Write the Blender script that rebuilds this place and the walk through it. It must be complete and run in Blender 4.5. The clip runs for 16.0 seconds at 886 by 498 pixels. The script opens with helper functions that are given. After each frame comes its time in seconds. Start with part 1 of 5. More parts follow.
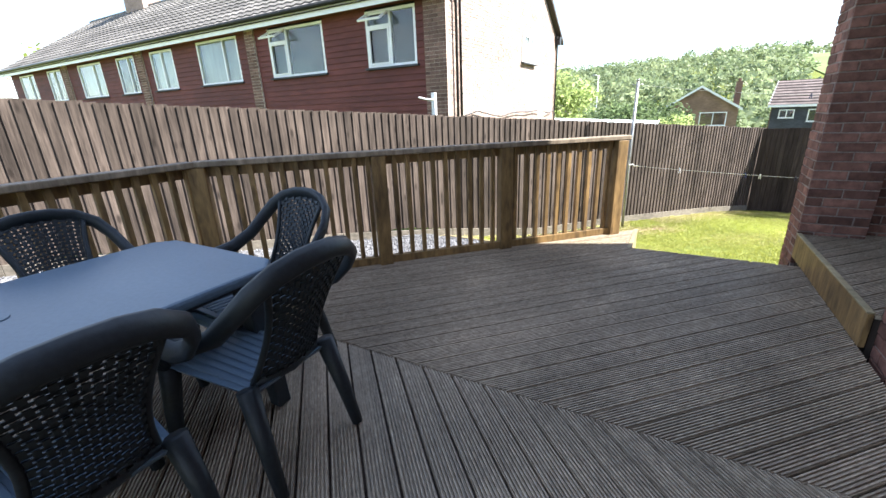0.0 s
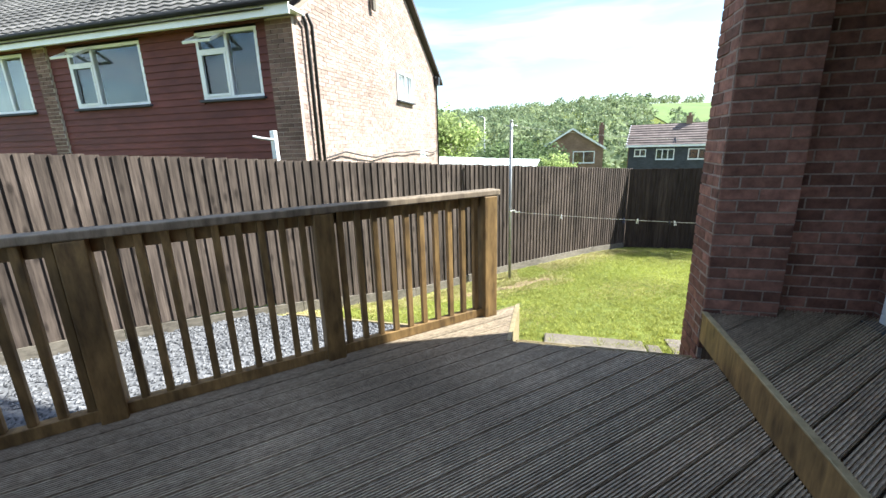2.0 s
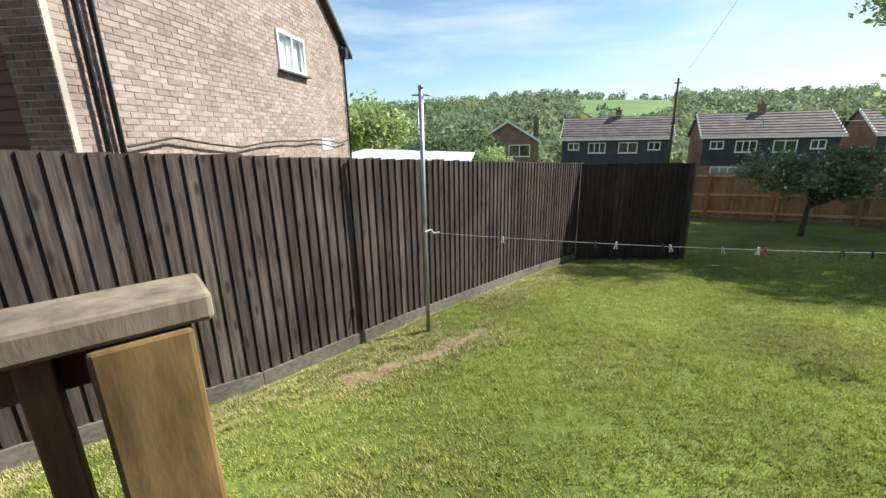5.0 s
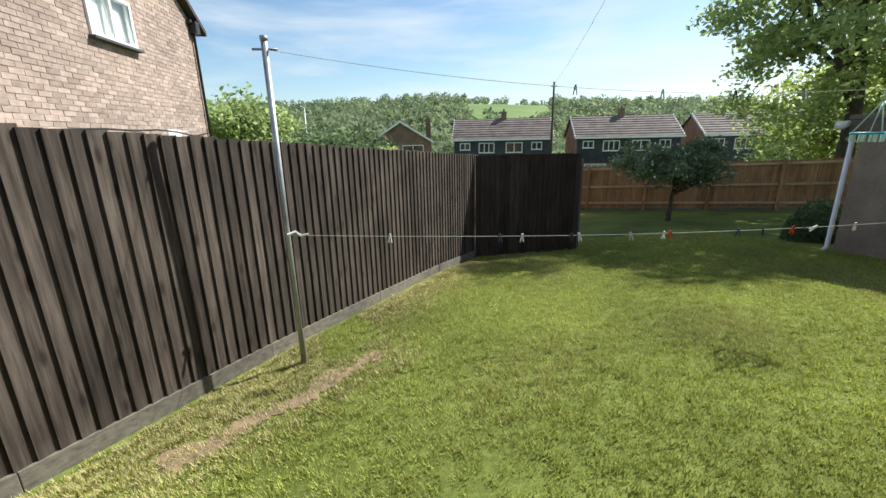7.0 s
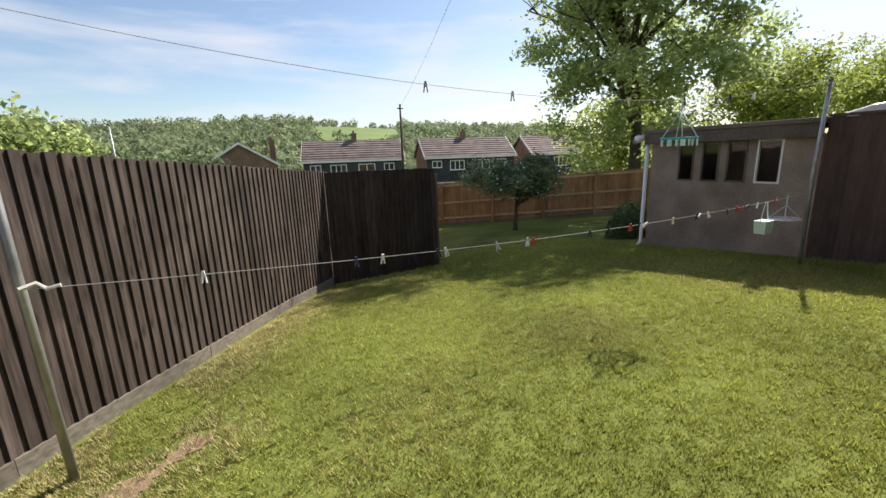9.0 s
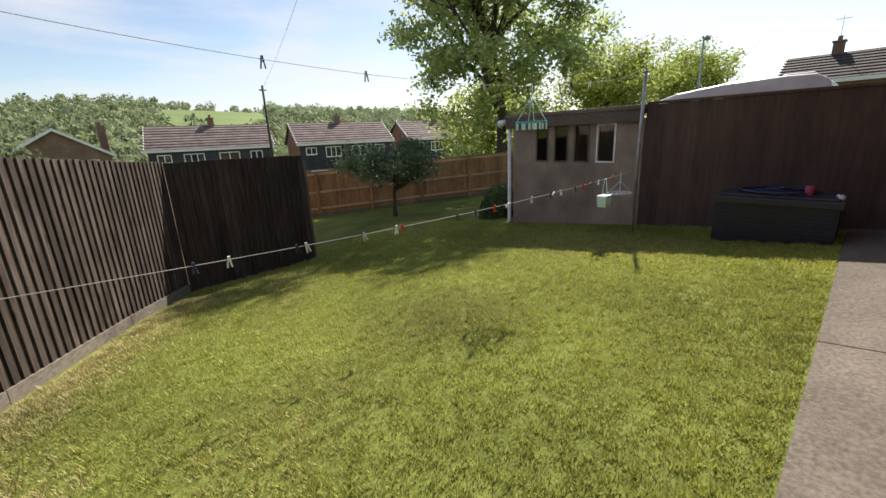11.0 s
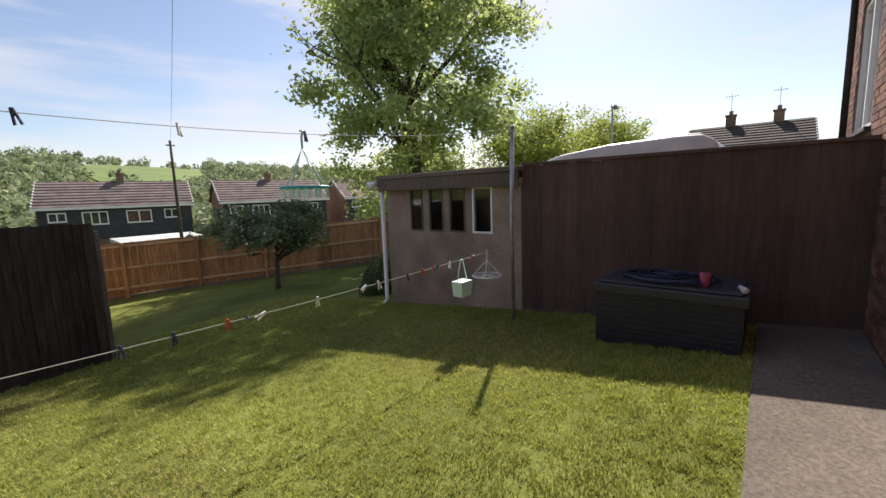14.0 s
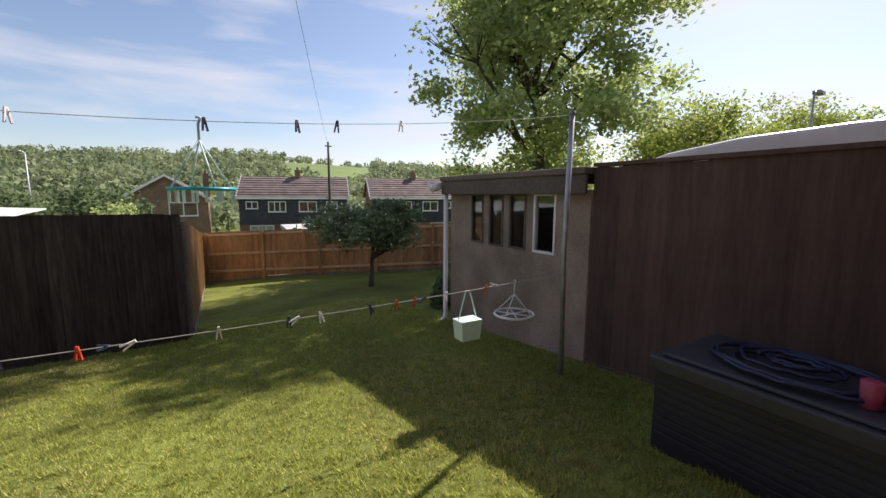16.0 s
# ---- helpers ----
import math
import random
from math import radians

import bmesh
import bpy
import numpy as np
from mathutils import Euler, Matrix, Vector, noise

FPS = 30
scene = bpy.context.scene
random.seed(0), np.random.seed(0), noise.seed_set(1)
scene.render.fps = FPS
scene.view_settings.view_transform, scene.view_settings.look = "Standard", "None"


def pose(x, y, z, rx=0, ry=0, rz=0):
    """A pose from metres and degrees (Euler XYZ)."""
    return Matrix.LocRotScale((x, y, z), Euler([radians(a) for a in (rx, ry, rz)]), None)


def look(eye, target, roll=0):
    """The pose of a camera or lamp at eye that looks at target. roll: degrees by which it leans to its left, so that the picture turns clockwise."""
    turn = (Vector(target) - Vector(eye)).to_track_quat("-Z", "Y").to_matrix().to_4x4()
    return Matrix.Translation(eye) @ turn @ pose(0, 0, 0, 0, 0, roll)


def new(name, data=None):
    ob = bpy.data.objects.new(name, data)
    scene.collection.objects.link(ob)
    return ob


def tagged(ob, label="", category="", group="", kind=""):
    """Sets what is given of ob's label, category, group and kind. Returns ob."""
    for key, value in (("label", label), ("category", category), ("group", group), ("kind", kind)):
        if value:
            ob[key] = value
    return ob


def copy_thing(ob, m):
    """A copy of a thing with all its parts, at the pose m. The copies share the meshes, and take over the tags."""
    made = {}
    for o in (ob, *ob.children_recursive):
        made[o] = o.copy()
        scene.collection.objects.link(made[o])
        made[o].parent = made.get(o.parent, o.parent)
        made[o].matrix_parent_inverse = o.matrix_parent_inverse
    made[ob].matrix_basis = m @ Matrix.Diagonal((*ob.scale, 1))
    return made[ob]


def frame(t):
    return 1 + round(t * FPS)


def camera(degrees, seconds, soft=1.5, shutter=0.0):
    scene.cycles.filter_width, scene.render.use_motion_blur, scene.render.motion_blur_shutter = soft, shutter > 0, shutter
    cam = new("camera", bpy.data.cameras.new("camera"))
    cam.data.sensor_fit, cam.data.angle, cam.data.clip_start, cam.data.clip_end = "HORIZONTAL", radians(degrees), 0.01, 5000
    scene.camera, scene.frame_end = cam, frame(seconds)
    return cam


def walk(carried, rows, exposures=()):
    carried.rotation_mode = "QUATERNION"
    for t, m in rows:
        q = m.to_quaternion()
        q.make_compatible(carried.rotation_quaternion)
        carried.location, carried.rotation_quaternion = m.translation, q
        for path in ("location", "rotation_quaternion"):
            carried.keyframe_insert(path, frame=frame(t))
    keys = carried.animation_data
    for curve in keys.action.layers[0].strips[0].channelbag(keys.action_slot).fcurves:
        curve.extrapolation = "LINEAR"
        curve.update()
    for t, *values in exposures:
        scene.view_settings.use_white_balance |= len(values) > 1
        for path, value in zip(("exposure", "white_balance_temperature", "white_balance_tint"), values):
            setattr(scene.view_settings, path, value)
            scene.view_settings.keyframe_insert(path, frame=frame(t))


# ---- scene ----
cam = camera(95.1, 16.0)
METRES, EYE, TILT, LEAN, TURN = 9.9, 1.5, 0.0, 0.0, 29.5
ROWS = [
    (0.0, 0.0, 0.0, 0.0, -0.71, -18.83, 2.09),
    (0.5, 0.0098, 0.0215, 0.0026, -3.62, -17.44, 2.06),
    (1.0, 0.0264, 0.0522, 0.0033, -7.79, -14.86, 2.13),
    (1.5, 0.0504, 0.0887, 0.0051, -11.14, -14.05, 1.97),
    (2.0, 0.0752, 0.1287, 0.0044, -14.43, -14.41, 1.69),
    (2.5, 0.1024, 0.1696, 0.004, -19.23, -13.13, 1.62),
    (3.0, 0.1193, 0.2077, 0.0036, -19.88, -12.79, 1.29),
    (5.5, 0.2217, 0.3861, -0.0112, -25.83, -16.45, 0.93),
    (6.0, 0.2376, 0.3995, -0.0155, -30.18, -17.01, 0.95),
    (6.5, 0.2494, 0.416, -0.0324, -33.53, -16.12, 0.96),
    (7.0, 0.2607, 0.4281, -0.034, -37.3, -15.46, 1.2),
    (7.5, 0.2796, 0.439, -0.0477, -40.29, -15.01, 1.42),
    (8.0, 0.2929, 0.4479, -0.0476, -44.37, -14.17, 1.46),
    (8.5, 0.2997, 0.4583, -0.0472, -50.28, -13.78, 1.6),
    (9.0, 0.3051, 0.4661, -0.0477, -57.36, -13.02, 1.92),
    (9.5, 0.3091, 0.4691, -0.0488, -62.87, -13.56, 2.04),
    (12.0, 0.3666, 0.4336, -0.049, -79.94, -14.23, 2.38),
    (12.5, 0.4032, 0.4144, -0.0465, -82.66, -11.73, 2.45),
    (13.0, 0.4417, 0.3897, -0.0471, -83.56, -10.36, 2.51),
    (13.5, 0.4786, 0.369, -0.0473, -81.05, -9.17, 2.25),
    (14.0, 0.5241, 0.3477, -0.0459, -80.91, -7.94, 1.92),
    (14.5, 0.562, 0.3236, -0.0445, -78.31, -7.66, 1.58),
    (15.0, 0.5994, 0.302, -0.0447, -71.36, -7.97, 0.92),
    (15.5, 0.634, 0.2798, -0.0444, -67.07, -7.97, 0.47),
    (16.0, 0.6673, 0.2571, -0.0421, -60.41, -7.51, -0.22),
]
walk(cam, [(t, pose(0, 0, EYE, TILT, LEAN, TURN) @ pose(METRES * x, METRES * y, METRES * z, 90 + pitch, roll, yaw)) for t, x, y, z, yaw, pitch, roll in ROWS],
     [(0.0, 2.05, 6250, 9), (1.5, 1.85, 6150, 5), (3.0, 1.2, 6050, 3), (5.5, 0.71, 6100, 2), (7.0, 0.67, 6200, 3), (9.0, 0.64, 6700, 12), (12.5, 0.62, 6850, 14), (14.0, 0.56, 6850, 17), (16.0, 0.54, 6750, 18)])

# ---- light ----
SUN_WAY = Vector((0.95, 0.39, 0.965)).normalized()
world = bpy.data.worlds.new("sky")
scene.world = world
world.use_nodes = True
wn, wl = world.node_tree.nodes, world.node_tree.links
wn.clear()
w_out, w_bg = wn.new("ShaderNodeOutputWorld"), wn.new("ShaderNodeBackground")
w_sky = wn.new("ShaderNodeTexSky")
w_sky.sky_type, w_sky.sun_disc = "NISHITA", False
w_sky.sun_elevation = math.asin(SUN_WAY.z)
w_sky.sun_rotation = math.atan2(SUN_WAY.x, SUN_WAY.y)
w_sky.air_density, w_sky.dust_density, w_sky.ozone_density = 1.0, 0.6, 1.5
w_co, w_map = wn.new("ShaderNodeTexCoord"), wn.new("ShaderNodeMapping")
w_map.inputs["Scale"].default_value = (1.1, 1.6, 7.0)
w_map.inputs["Rotation"].default_value = (0.06, 0.05, 0.5)
w_no, w_ramp, w_mix = wn.new("ShaderNodeTexNoise"), wn.new("ShaderNodeValToRGB"), wn.new("ShaderNodeMix")
w_no.inputs["Scale"].default_value, w_no.inputs["Detail"].default_value, w_no.inputs["Roughness"].default_value = 1.5, 7, 0.52
w_no.inputs["Distortion"].default_value = 0.25
w_ramp.color_ramp.elements[0].position, w_ramp.color_ramp.elements[1].position = 0.46, 0.73
w_mix.data_type = "RGBA"
w_mix.inputs["B"].default_value = (5.9, 6.1, 6.5, 1)
wl.new(w_co.outputs["Generated"], w_map.inputs["Vector"])
wl.new(w_map.outputs["Vector"], w_no.inputs["Vector"])
wl.new(w_no.outputs["Fac"], w_ramp.inputs["Fac"])
wl.new(w_ramp.outputs["Color"], w_mix.inputs["Factor"])
wl.new(w_sky.outputs["Color"], w_mix.inputs["A"])
wl.new(w_mix.outputs["Result"], w_bg.inputs["Color"])
w_bg.inputs["Strength"].default_value = 0.10
wl.new(w_bg.outputs["Background"], w_out.inputs["Surface"])
sun = new("sun", bpy.data.lights.new("sun", "SUN"))
sun.data.energy, sun.data.angle, sun.data.color = 5.7, radians(0.6), (1.0, 0.95, 0.86)
sun.matrix_world = look(tuple(SUN_WAY * 60), (0, 0, 0))


# ---- materials ----
def material(name, dark, light, grain=(12, 12, 12), rough=0.75, bump=0.25, metal=0.0, vary=0.18, stain=0.25, stain_size=0.9, sheen=0.4, knots=0.0):
    """A surface between two colours: grain, large stains and a shift from piece to piece."""
    m = bpy.data.materials.new(name)
    m.use_nodes = True
    n, k = m.node_tree.nodes, m.node_tree.links
    b = n["Principled BSDF"]
    geo, info = n.new("ShaderNodeNewGeometry"), n.new("ShaderNodeObjectInfo")
    mp, fine, big = n.new("ShaderNodeMapping"), n.new("ShaderNodeTexNoise"), n.new("ShaderNodeTexNoise")
    mp.inputs["Scale"].default_value = grain
    shift = n.new("ShaderNodeMath")
    shift.operation = "ADD"
    k.new(geo.outputs["Random Per Island"], shift.inputs[0])
    k.new(info.outputs["Random"], shift.inputs[1])
    frac = n.new("ShaderNodeMath")
    frac.operation = "FRACT"
    k.new(shift.outputs[0], frac.inputs[0])
    off = n.new("ShaderNodeVectorMath")
    off.operation = "MULTIPLY_ADD"
    comb = n.new("ShaderNodeCombineXYZ")
    for i in range(3):
        k.new(frac.outputs[0], comb.inputs[i])
    k.new(comb.outputs[0], off.inputs[0])
    off.inputs[1].default_value = (3.7, 5.1, 2.3)
    k.new(geo.outputs["Position"], off.inputs[2])
    k.new(off.outputs[0], mp.inputs["Vector"])
    k.new(mp.outputs["Vector"], fine.inputs["Vector"])
    fine.inputs["Scale"].default_value, fine.inputs["Detail"].default_value, fine.inputs["Roughness"].default_value = 1.0, 6, 0.62
    k.new(geo.outputs["Position"], big.inputs["Vector"])
    big.inputs["Scale"].default_value, big.inputs["Detail"].default_value = stain_size, 4
    ramp = n.new("ShaderNodeValToRGB")
    ramp.color_ramp.elements[0].position, ramp.color_ramp.elements[1].position = 0.3, 0.7
    ramp.color_ramp.elements[0].color, ramp.color_ramp.elements[1].color = (*dark, 1), (*light, 1)
    k.new(fine.outputs["Fac"], ramp.inputs["Fac"])
    hsv = n.new("ShaderNodeHueSaturation")
    v1, v2 = n.new("ShaderNodeMapRange"), n.new("ShaderNodeMapRange")
    v1.inputs["To Min"].default_value, v1.inputs["To Max"].default_value = 1 - vary, 1 + vary
    k.new(frac.outputs[0], v1.inputs["Value"])
    v2.inputs["From Min"].default_value, v2.inputs["From Max"].default_value = 0.3, 0.7
    v2.inputs["To Min"].default_value, v2.inputs["To Max"].default_value = 1 - stain, 1 + stain
    k.new(big.outputs["Fac"], v2.inputs["Value"])
    mul = n.new("ShaderNodeMath")
    mul.operation = "MULTIPLY"
    k.new(v1.outputs[0], mul.inputs[0])
    k.new(v2.outputs[0], mul.inputs[1])
    k.new(mul.outputs[0], hsv.inputs["Value"])
    k.new(ramp.outputs["Color"], hsv.inputs["Color"])
    col = hsv.outputs["Color"]
    if knots:
        # dark oval knots, drawn out along the board
        km, kv, kr, kx = n.new("ShaderNodeMapping"), n.new("ShaderNodeTexVoronoi"), n.new("ShaderNodeMapRange"), n.new("ShaderNodeMix")
        km.inputs["Scale"].default_value = (9.0, 9.0, 3.4)
        k.new(off.outputs[0], km.inputs["Vector"])
        k.new(km.outputs["Vector"], kv.inputs["Vector"])
        kv.inputs["Scale"].default_value = 1.0
        kr.inputs["From Min"].default_value, kr.inputs["From Max"].default_value = 0.10, 0.24
        kr.inputs["To Min"].default_value, kr.inputs["To Max"].default_value = knots, 0.0
        k.new(kv.outputs["Distance"], kr.inputs["Value"])
        kx.data_type = "RGBA"
        kx.inputs["B"].default_value = (dark[0] * 0.45, dark[1] * 0.42, dark[2] * 0.4, 1)
        k.new(kr.outputs[0], kx.inputs["Factor"])
        k.new(col, kx.inputs["A"])
        col = kx.outputs["Result"]
    k.new(col, b.inputs["Base Color"])
    b.inputs["Roughness"].default_value, b.inputs["Metallic"].default_value = rough, metal
    b.inputs["Specular IOR Level"].default_value = sheen
    if bump:
        bp = n.new("ShaderNodeBump")
        bp.inputs["Strength"].default_value, bp.inputs["Distance"].default_value = bump, 0.01
        k.new(fine.outputs["Fac"], bp.inputs["Height"])
        k.new(bp.outputs["Normal"], b.inputs["Normal"])
    return m


def glass(name):
    m = bpy.data.materials.new(name)
    m.use_nodes = True
    b = m.node_tree.nodes["Principled BSDF"]
    b.inputs["Base Color"].default_value = (0.85, 0.9, 0.9, 1)
    b.inputs["Transmission Weight"].default_value, b.inputs["Roughness"].default_value, b.inputs["IOR"].default_value = 1.0, 0.01, 1.45
    return m


def leafy(name, dark, light, grain=3.0, vary=0.3, through_light=0.5):
    """Leaves: matt on top, letting some light through."""
    m = material(name, dark, light, (grain, grain, grain), 0.6, 0, vary=vary, stain=0.25, stain_size=0.6, sheen=0.25)
    n, k = m.node_tree.nodes, m.node_tree.links
    b, out = n["Principled BSDF"], n["Material Output"]
    tr, mx = n.new("ShaderNodeBsdfTranslucent"), n.new("ShaderNodeMixShader")
    col = b.inputs["Base Color"].links[0].from_socket
    k.new(col, tr.inputs["Color"])
    mx.inputs["Fac"].default_value = through_light
    k.new(b.outputs[0], mx.inputs[1])
    k.new(tr.outputs[0], mx.inputs[2])
    k.new(mx.outputs[0], out.inputs["Surface"])
    return m


M_DECK = material("deck_wood", (0.215, 0.167, 0.12), (0.46, 0.375, 0.28), (26, 26, 26), 0.62, 0.3, vary=0.16, stain=0.28, stain_size=1.3)
M_RAIL = material("rail_wood", (0.10, 0.058, 0.023), (0.29, 0.18, 0.07), (22, 22, 5), 0.6, 0.25, vary=0.2, stain=0.3, stain_size=2.5, knots=0.6)
M_HANDRAIL = material("weathered_rail", (0.12, 0.088, 0.06), (0.30, 0.235, 0.17), (22, 22, 5), 0.65, 0.3, vary=0.1, stain=0.35, stain_size=2.5)
M_STEPWOOD = material("step_wood", (0.20, 0.16, 0.085), (0.36, 0.29, 0.17), (20, 20, 20), 0.65, 0.25)
M_FENCE = material("fence_wood", (0.028, 0.021, 0.018), (0.102, 0.079, 0.067), (34, 34, 2.2), 0.8, 0.45, vary=0.34, stain=0.3, stain_size=1.6, sheen=0.2, knots=0.75)
# darker copy of the fence wood; on the end panel it paints shade
M_FENCEDARK = material("dark_fence_wood", (0.03, 0.022, 0.018), (0.075, 0.057, 0.046), (30, 30, 2.5), 0.85, 0.4, vary=0.22, stain=0.25, sheen=0.15)
# lifted above the board's own brown: a veil of lens flare is mixed in
M_BROWNBOARD = material("brown_board", (0.078, 0.05, 0.043), (0.118, 0.08, 0.068), (22, 22, 2.5), 0.8, 0.3, vary=0.12, stain=0.2, sheen=0.2)
M_FENCEORANGE = material("orange_fence_wood", (0.20, 0.105, 0.05), (0.40, 0.225, 0.105), (25, 25, 3), 0.8, 0.3, vary=0.2, stain=0.2, sheen=0.2)
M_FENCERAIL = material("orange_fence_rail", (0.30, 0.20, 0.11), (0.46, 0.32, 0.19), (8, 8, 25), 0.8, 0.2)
M_GRAVELBOARD = material("gravel_board", (0.09, 0.078, 0.064), (0.20, 0.175, 0.145), (14, 14, 30), 0.9, 0.4)
M_BRICK = material("red_brick", (0.095, 0.046, 0.036), (0.245, 0.122, 0.092), (14, 14, 14), 0.85, 0.6, vary=0.4, stain=0.15, sheen=0.2)
M_MORTAR = material("mortar", (0.20, 0.155, 0.135), (0.34, 0.28, 0.245), (60, 60, 60), 0.95, 0.4, vary=0.05, sheen=0.1)
M_BUFF = material("buff_brick", (0.26, 0.19, 0.162), (0.42, 0.325, 0.285), (9, 9, 9), 0.9, 0.4, vary=0.2, stain=0.15, sheen=0.2)
M_BROWNBRICK = material("brown_brick", (0.12, 0.072, 0.058), (0.23, 0.145, 0.12), (9, 9, 9), 0.9, 0.4, vary=0.3, stain=0.15, sheen=0.2)
M_BUFFMORTAR = material("pale_mortar", (0.42, 0.35, 0.29), (0.54, 0.46, 0.40), (40, 40, 40), 0.95, 0.2, vary=0.05)
M_CLAD = material("red_cladding", (0.085, 0.022, 0.018), (0.15, 0.042, 0.034), (3, 12, 12), 0.7, 0.2, vary=0.12, stain=0.18)
M_TILE = material("roof_tile", (0.075, 0.07, 0.068), (0.19, 0.175, 0.165), (7, 7, 7), 0.85, 0.3, vary=0.25, stain=0.3, stain_size=0.7)
M_TILEBROWN = material("brown_roof_tile", (0.10, 0.075, 0.07), (0.20, 0.155, 0.145), (2, 2, 6), 0.85, 0.2, vary=0.18)
M_UPVC = material("white_upvc", (0.74, 0.75, 0.76), (0.84, 0.84, 0.84), (5, 5, 5), 0.35, 0, vary=0.02, stain=0.05)
M_BLACK = material("black_plastic", (0.012, 0.012, 0.013), (0.024, 0.024, 0.025), (9, 9, 9), 0.4, 0.05, vary=0.05)
M_GLASS = glass("window_glass")
# dark colour that stands for the shade of unlit rooms behind glass
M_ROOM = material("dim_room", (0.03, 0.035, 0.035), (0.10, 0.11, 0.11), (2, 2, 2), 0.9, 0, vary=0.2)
M_CURTAIN = material("pale_blind", (0.42, 0.42, 0.40), (0.58, 0.58, 0.55), (20, 20, 1), 0.9, 0.1)
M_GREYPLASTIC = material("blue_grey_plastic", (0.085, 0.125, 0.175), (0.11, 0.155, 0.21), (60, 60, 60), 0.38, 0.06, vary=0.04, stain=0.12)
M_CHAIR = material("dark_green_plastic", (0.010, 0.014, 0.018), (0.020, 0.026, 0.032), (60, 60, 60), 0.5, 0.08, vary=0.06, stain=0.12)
M_CONCRETE = material("concrete", (0.085, 0.073, 0.06), (0.19, 0.163, 0.135), (38, 38, 38), 0.92, 0.55, vary=0.08, stain=0.22, stain_size=1.8, sheen=0.2)
M_SHED = material("pebble_panel", (0.21, 0.165, 0.135), (0.37, 0.30, 0.25), (70, 70, 70), 0.95, 0.7, vary=0.06, stain=0.25, stain_size=2.2, sheen=0.15)
M_SHEDROOF = material("painted_fascia", (0.12, 0.095, 0.078), (0.19, 0.155, 0.13), (25, 25, 25), 0.9, 0.3, stain=0.3)
M_FASCIA = material("felt_fascia", (0.035, 0.028, 0.025), (0.07, 0.058, 0.052), (25, 25, 25), 0.9, 0.3)
M_STEEL = material("galvanised_steel", (0.26, 0.27, 0.28), (0.40, 0.41, 0.42), (12, 12, 4), 0.45, 0.1, metal=0.6, stain=0.25, stain_size=6)
M_LINE = material("line_cord", (0.42, 0.42, 0.38), (0.60, 0.60, 0.55), (80, 80, 80), 0.6, 0)
M_STONE = material("grey_chippings", (0.075, 0.075, 0.083), (0.215, 0.215, 0.232), (30, 30, 30), 0.85, 0.3, vary=0.42)
M_BARK = material("bark", (0.035, 0.028, 0.02), (0.09, 0.075, 0.055), (14, 14, 4), 0.9, 0.6)
M_TURF = material("turf", (0.075, 0.10, 0.022), (0.18, 0.20, 0.05), (24, 24, 24), 0.95, 0.6, vary=0.02, stain=0.30, stain_size=0.9, sheen=0.1)
M_BLADE = leafy("grass_blades", (0.205, 0.25, 0.038), (0.49, 0.49, 0.13), 1.3, 0.34, 0.4)
M_DRY = leafy("dry_grass", (0.38, 0.33, 0.14), (0.58, 0.50, 0.26), 2.0, 0.3, 0.25)
M_LEAF = leafy("fresh_leaves", (0.22, 0.29, 0.10), (0.48, 0.55, 0.23), through_light=0.62)
M_LEAFAPPLE = leafy("apple_leaves", (0.11, 0.16, 0.075), (0.27, 0.33, 0.18), vary=0.35)
M_SOIL = material("bare_soil", (0.15, 0.10, 0.06), (0.30, 0.215, 0.135), (30, 30, 30), 0.95, 0.6, vary=0.02, stain=0.3, stain_size=3)
M_LEAFDARK = leafy("dark_leaves", (0.075, 0.115, 0.05), (0.17, 0.225, 0.10))
M_LEAFLIME = leafy("lime_leaves", (0.22, 0.28, 0.05), (0.40, 0.45, 0.12))
# pale, low-contrast leaves: the haze of distance is put into this colour
M_WOODS = leafy("hazed_far_woodland", (0.15, 0.20, 0.11), (0.30, 0.345, 0.19), 0.05, 0.25, 0.4)
M_BLOSSOM = material("white_blossom", (0.6, 0.58, 0.55), (0.8, 0.78, 0.75), (9, 9, 9), 0.8, 0)
# box and lid colours are raised to include the veiling flare over them
M_BOX = material("navy_plastic", (0.016, 0.017, 0.026), (0.028, 0.029, 0.043), (20, 20, 60), 0.5, 0.15, vary=0.03)
M_LID = material("dark_grey_lid", (0.030, 0.031, 0.041), (0.046, 0.048, 0.060), (20, 20, 60), 0.5, 0.15, vary=0.03)
M_HOSE = material("blue_hose", (0.012, 0.016, 0.045), (0.022, 0.03, 0.08), (40, 40, 40), 0.4, 0)
M_PINK = material("pink_plastic", (0.36, 0.055, 0.11), (0.44, 0.075, 0.15), (20, 20, 20), 0.4, 0)
M_TEAL = material("teal_plastic", (0.01, 0.28, 0.36), (0.02, 0.36, 0.45), (20, 20, 20), 0.4, 0)
M_WHITE = material("white_plastic", (0.66, 0.66, 0.68), (0.78, 0.78, 0.80), (20, 20, 20), 0.4, 0)
M_RED = material("red_plastic", (0.42, 0.03, 0.015), (0.52, 0.045, 0.02), (20, 20, 20), 0.4, 0)
M_MINT = material("mint_plastic", (0.50, 0.70, 0.68), (0.62, 0.80, 0.78), (20, 20, 20), 0.45, 0)
M_VAN = material("white_caravan", (0.5, 0.5, 0.5), (0.62, 0.62, 0.61), (3, 3, 3), 0.35, 0.02, vary=0.02)
M_FLATROOF = material("pale_flat_roof", (0.36, 0.40, 0.39), (0.5, 0.53, 0.52), (1.5, 1.5, 1.5), 0.8, 0.1)
M_FARBRICK = material("far_brick", (0.16, 0.10, 0.07), (0.26, 0.17, 0.125), (3, 3, 14), 0.9, 0.2)
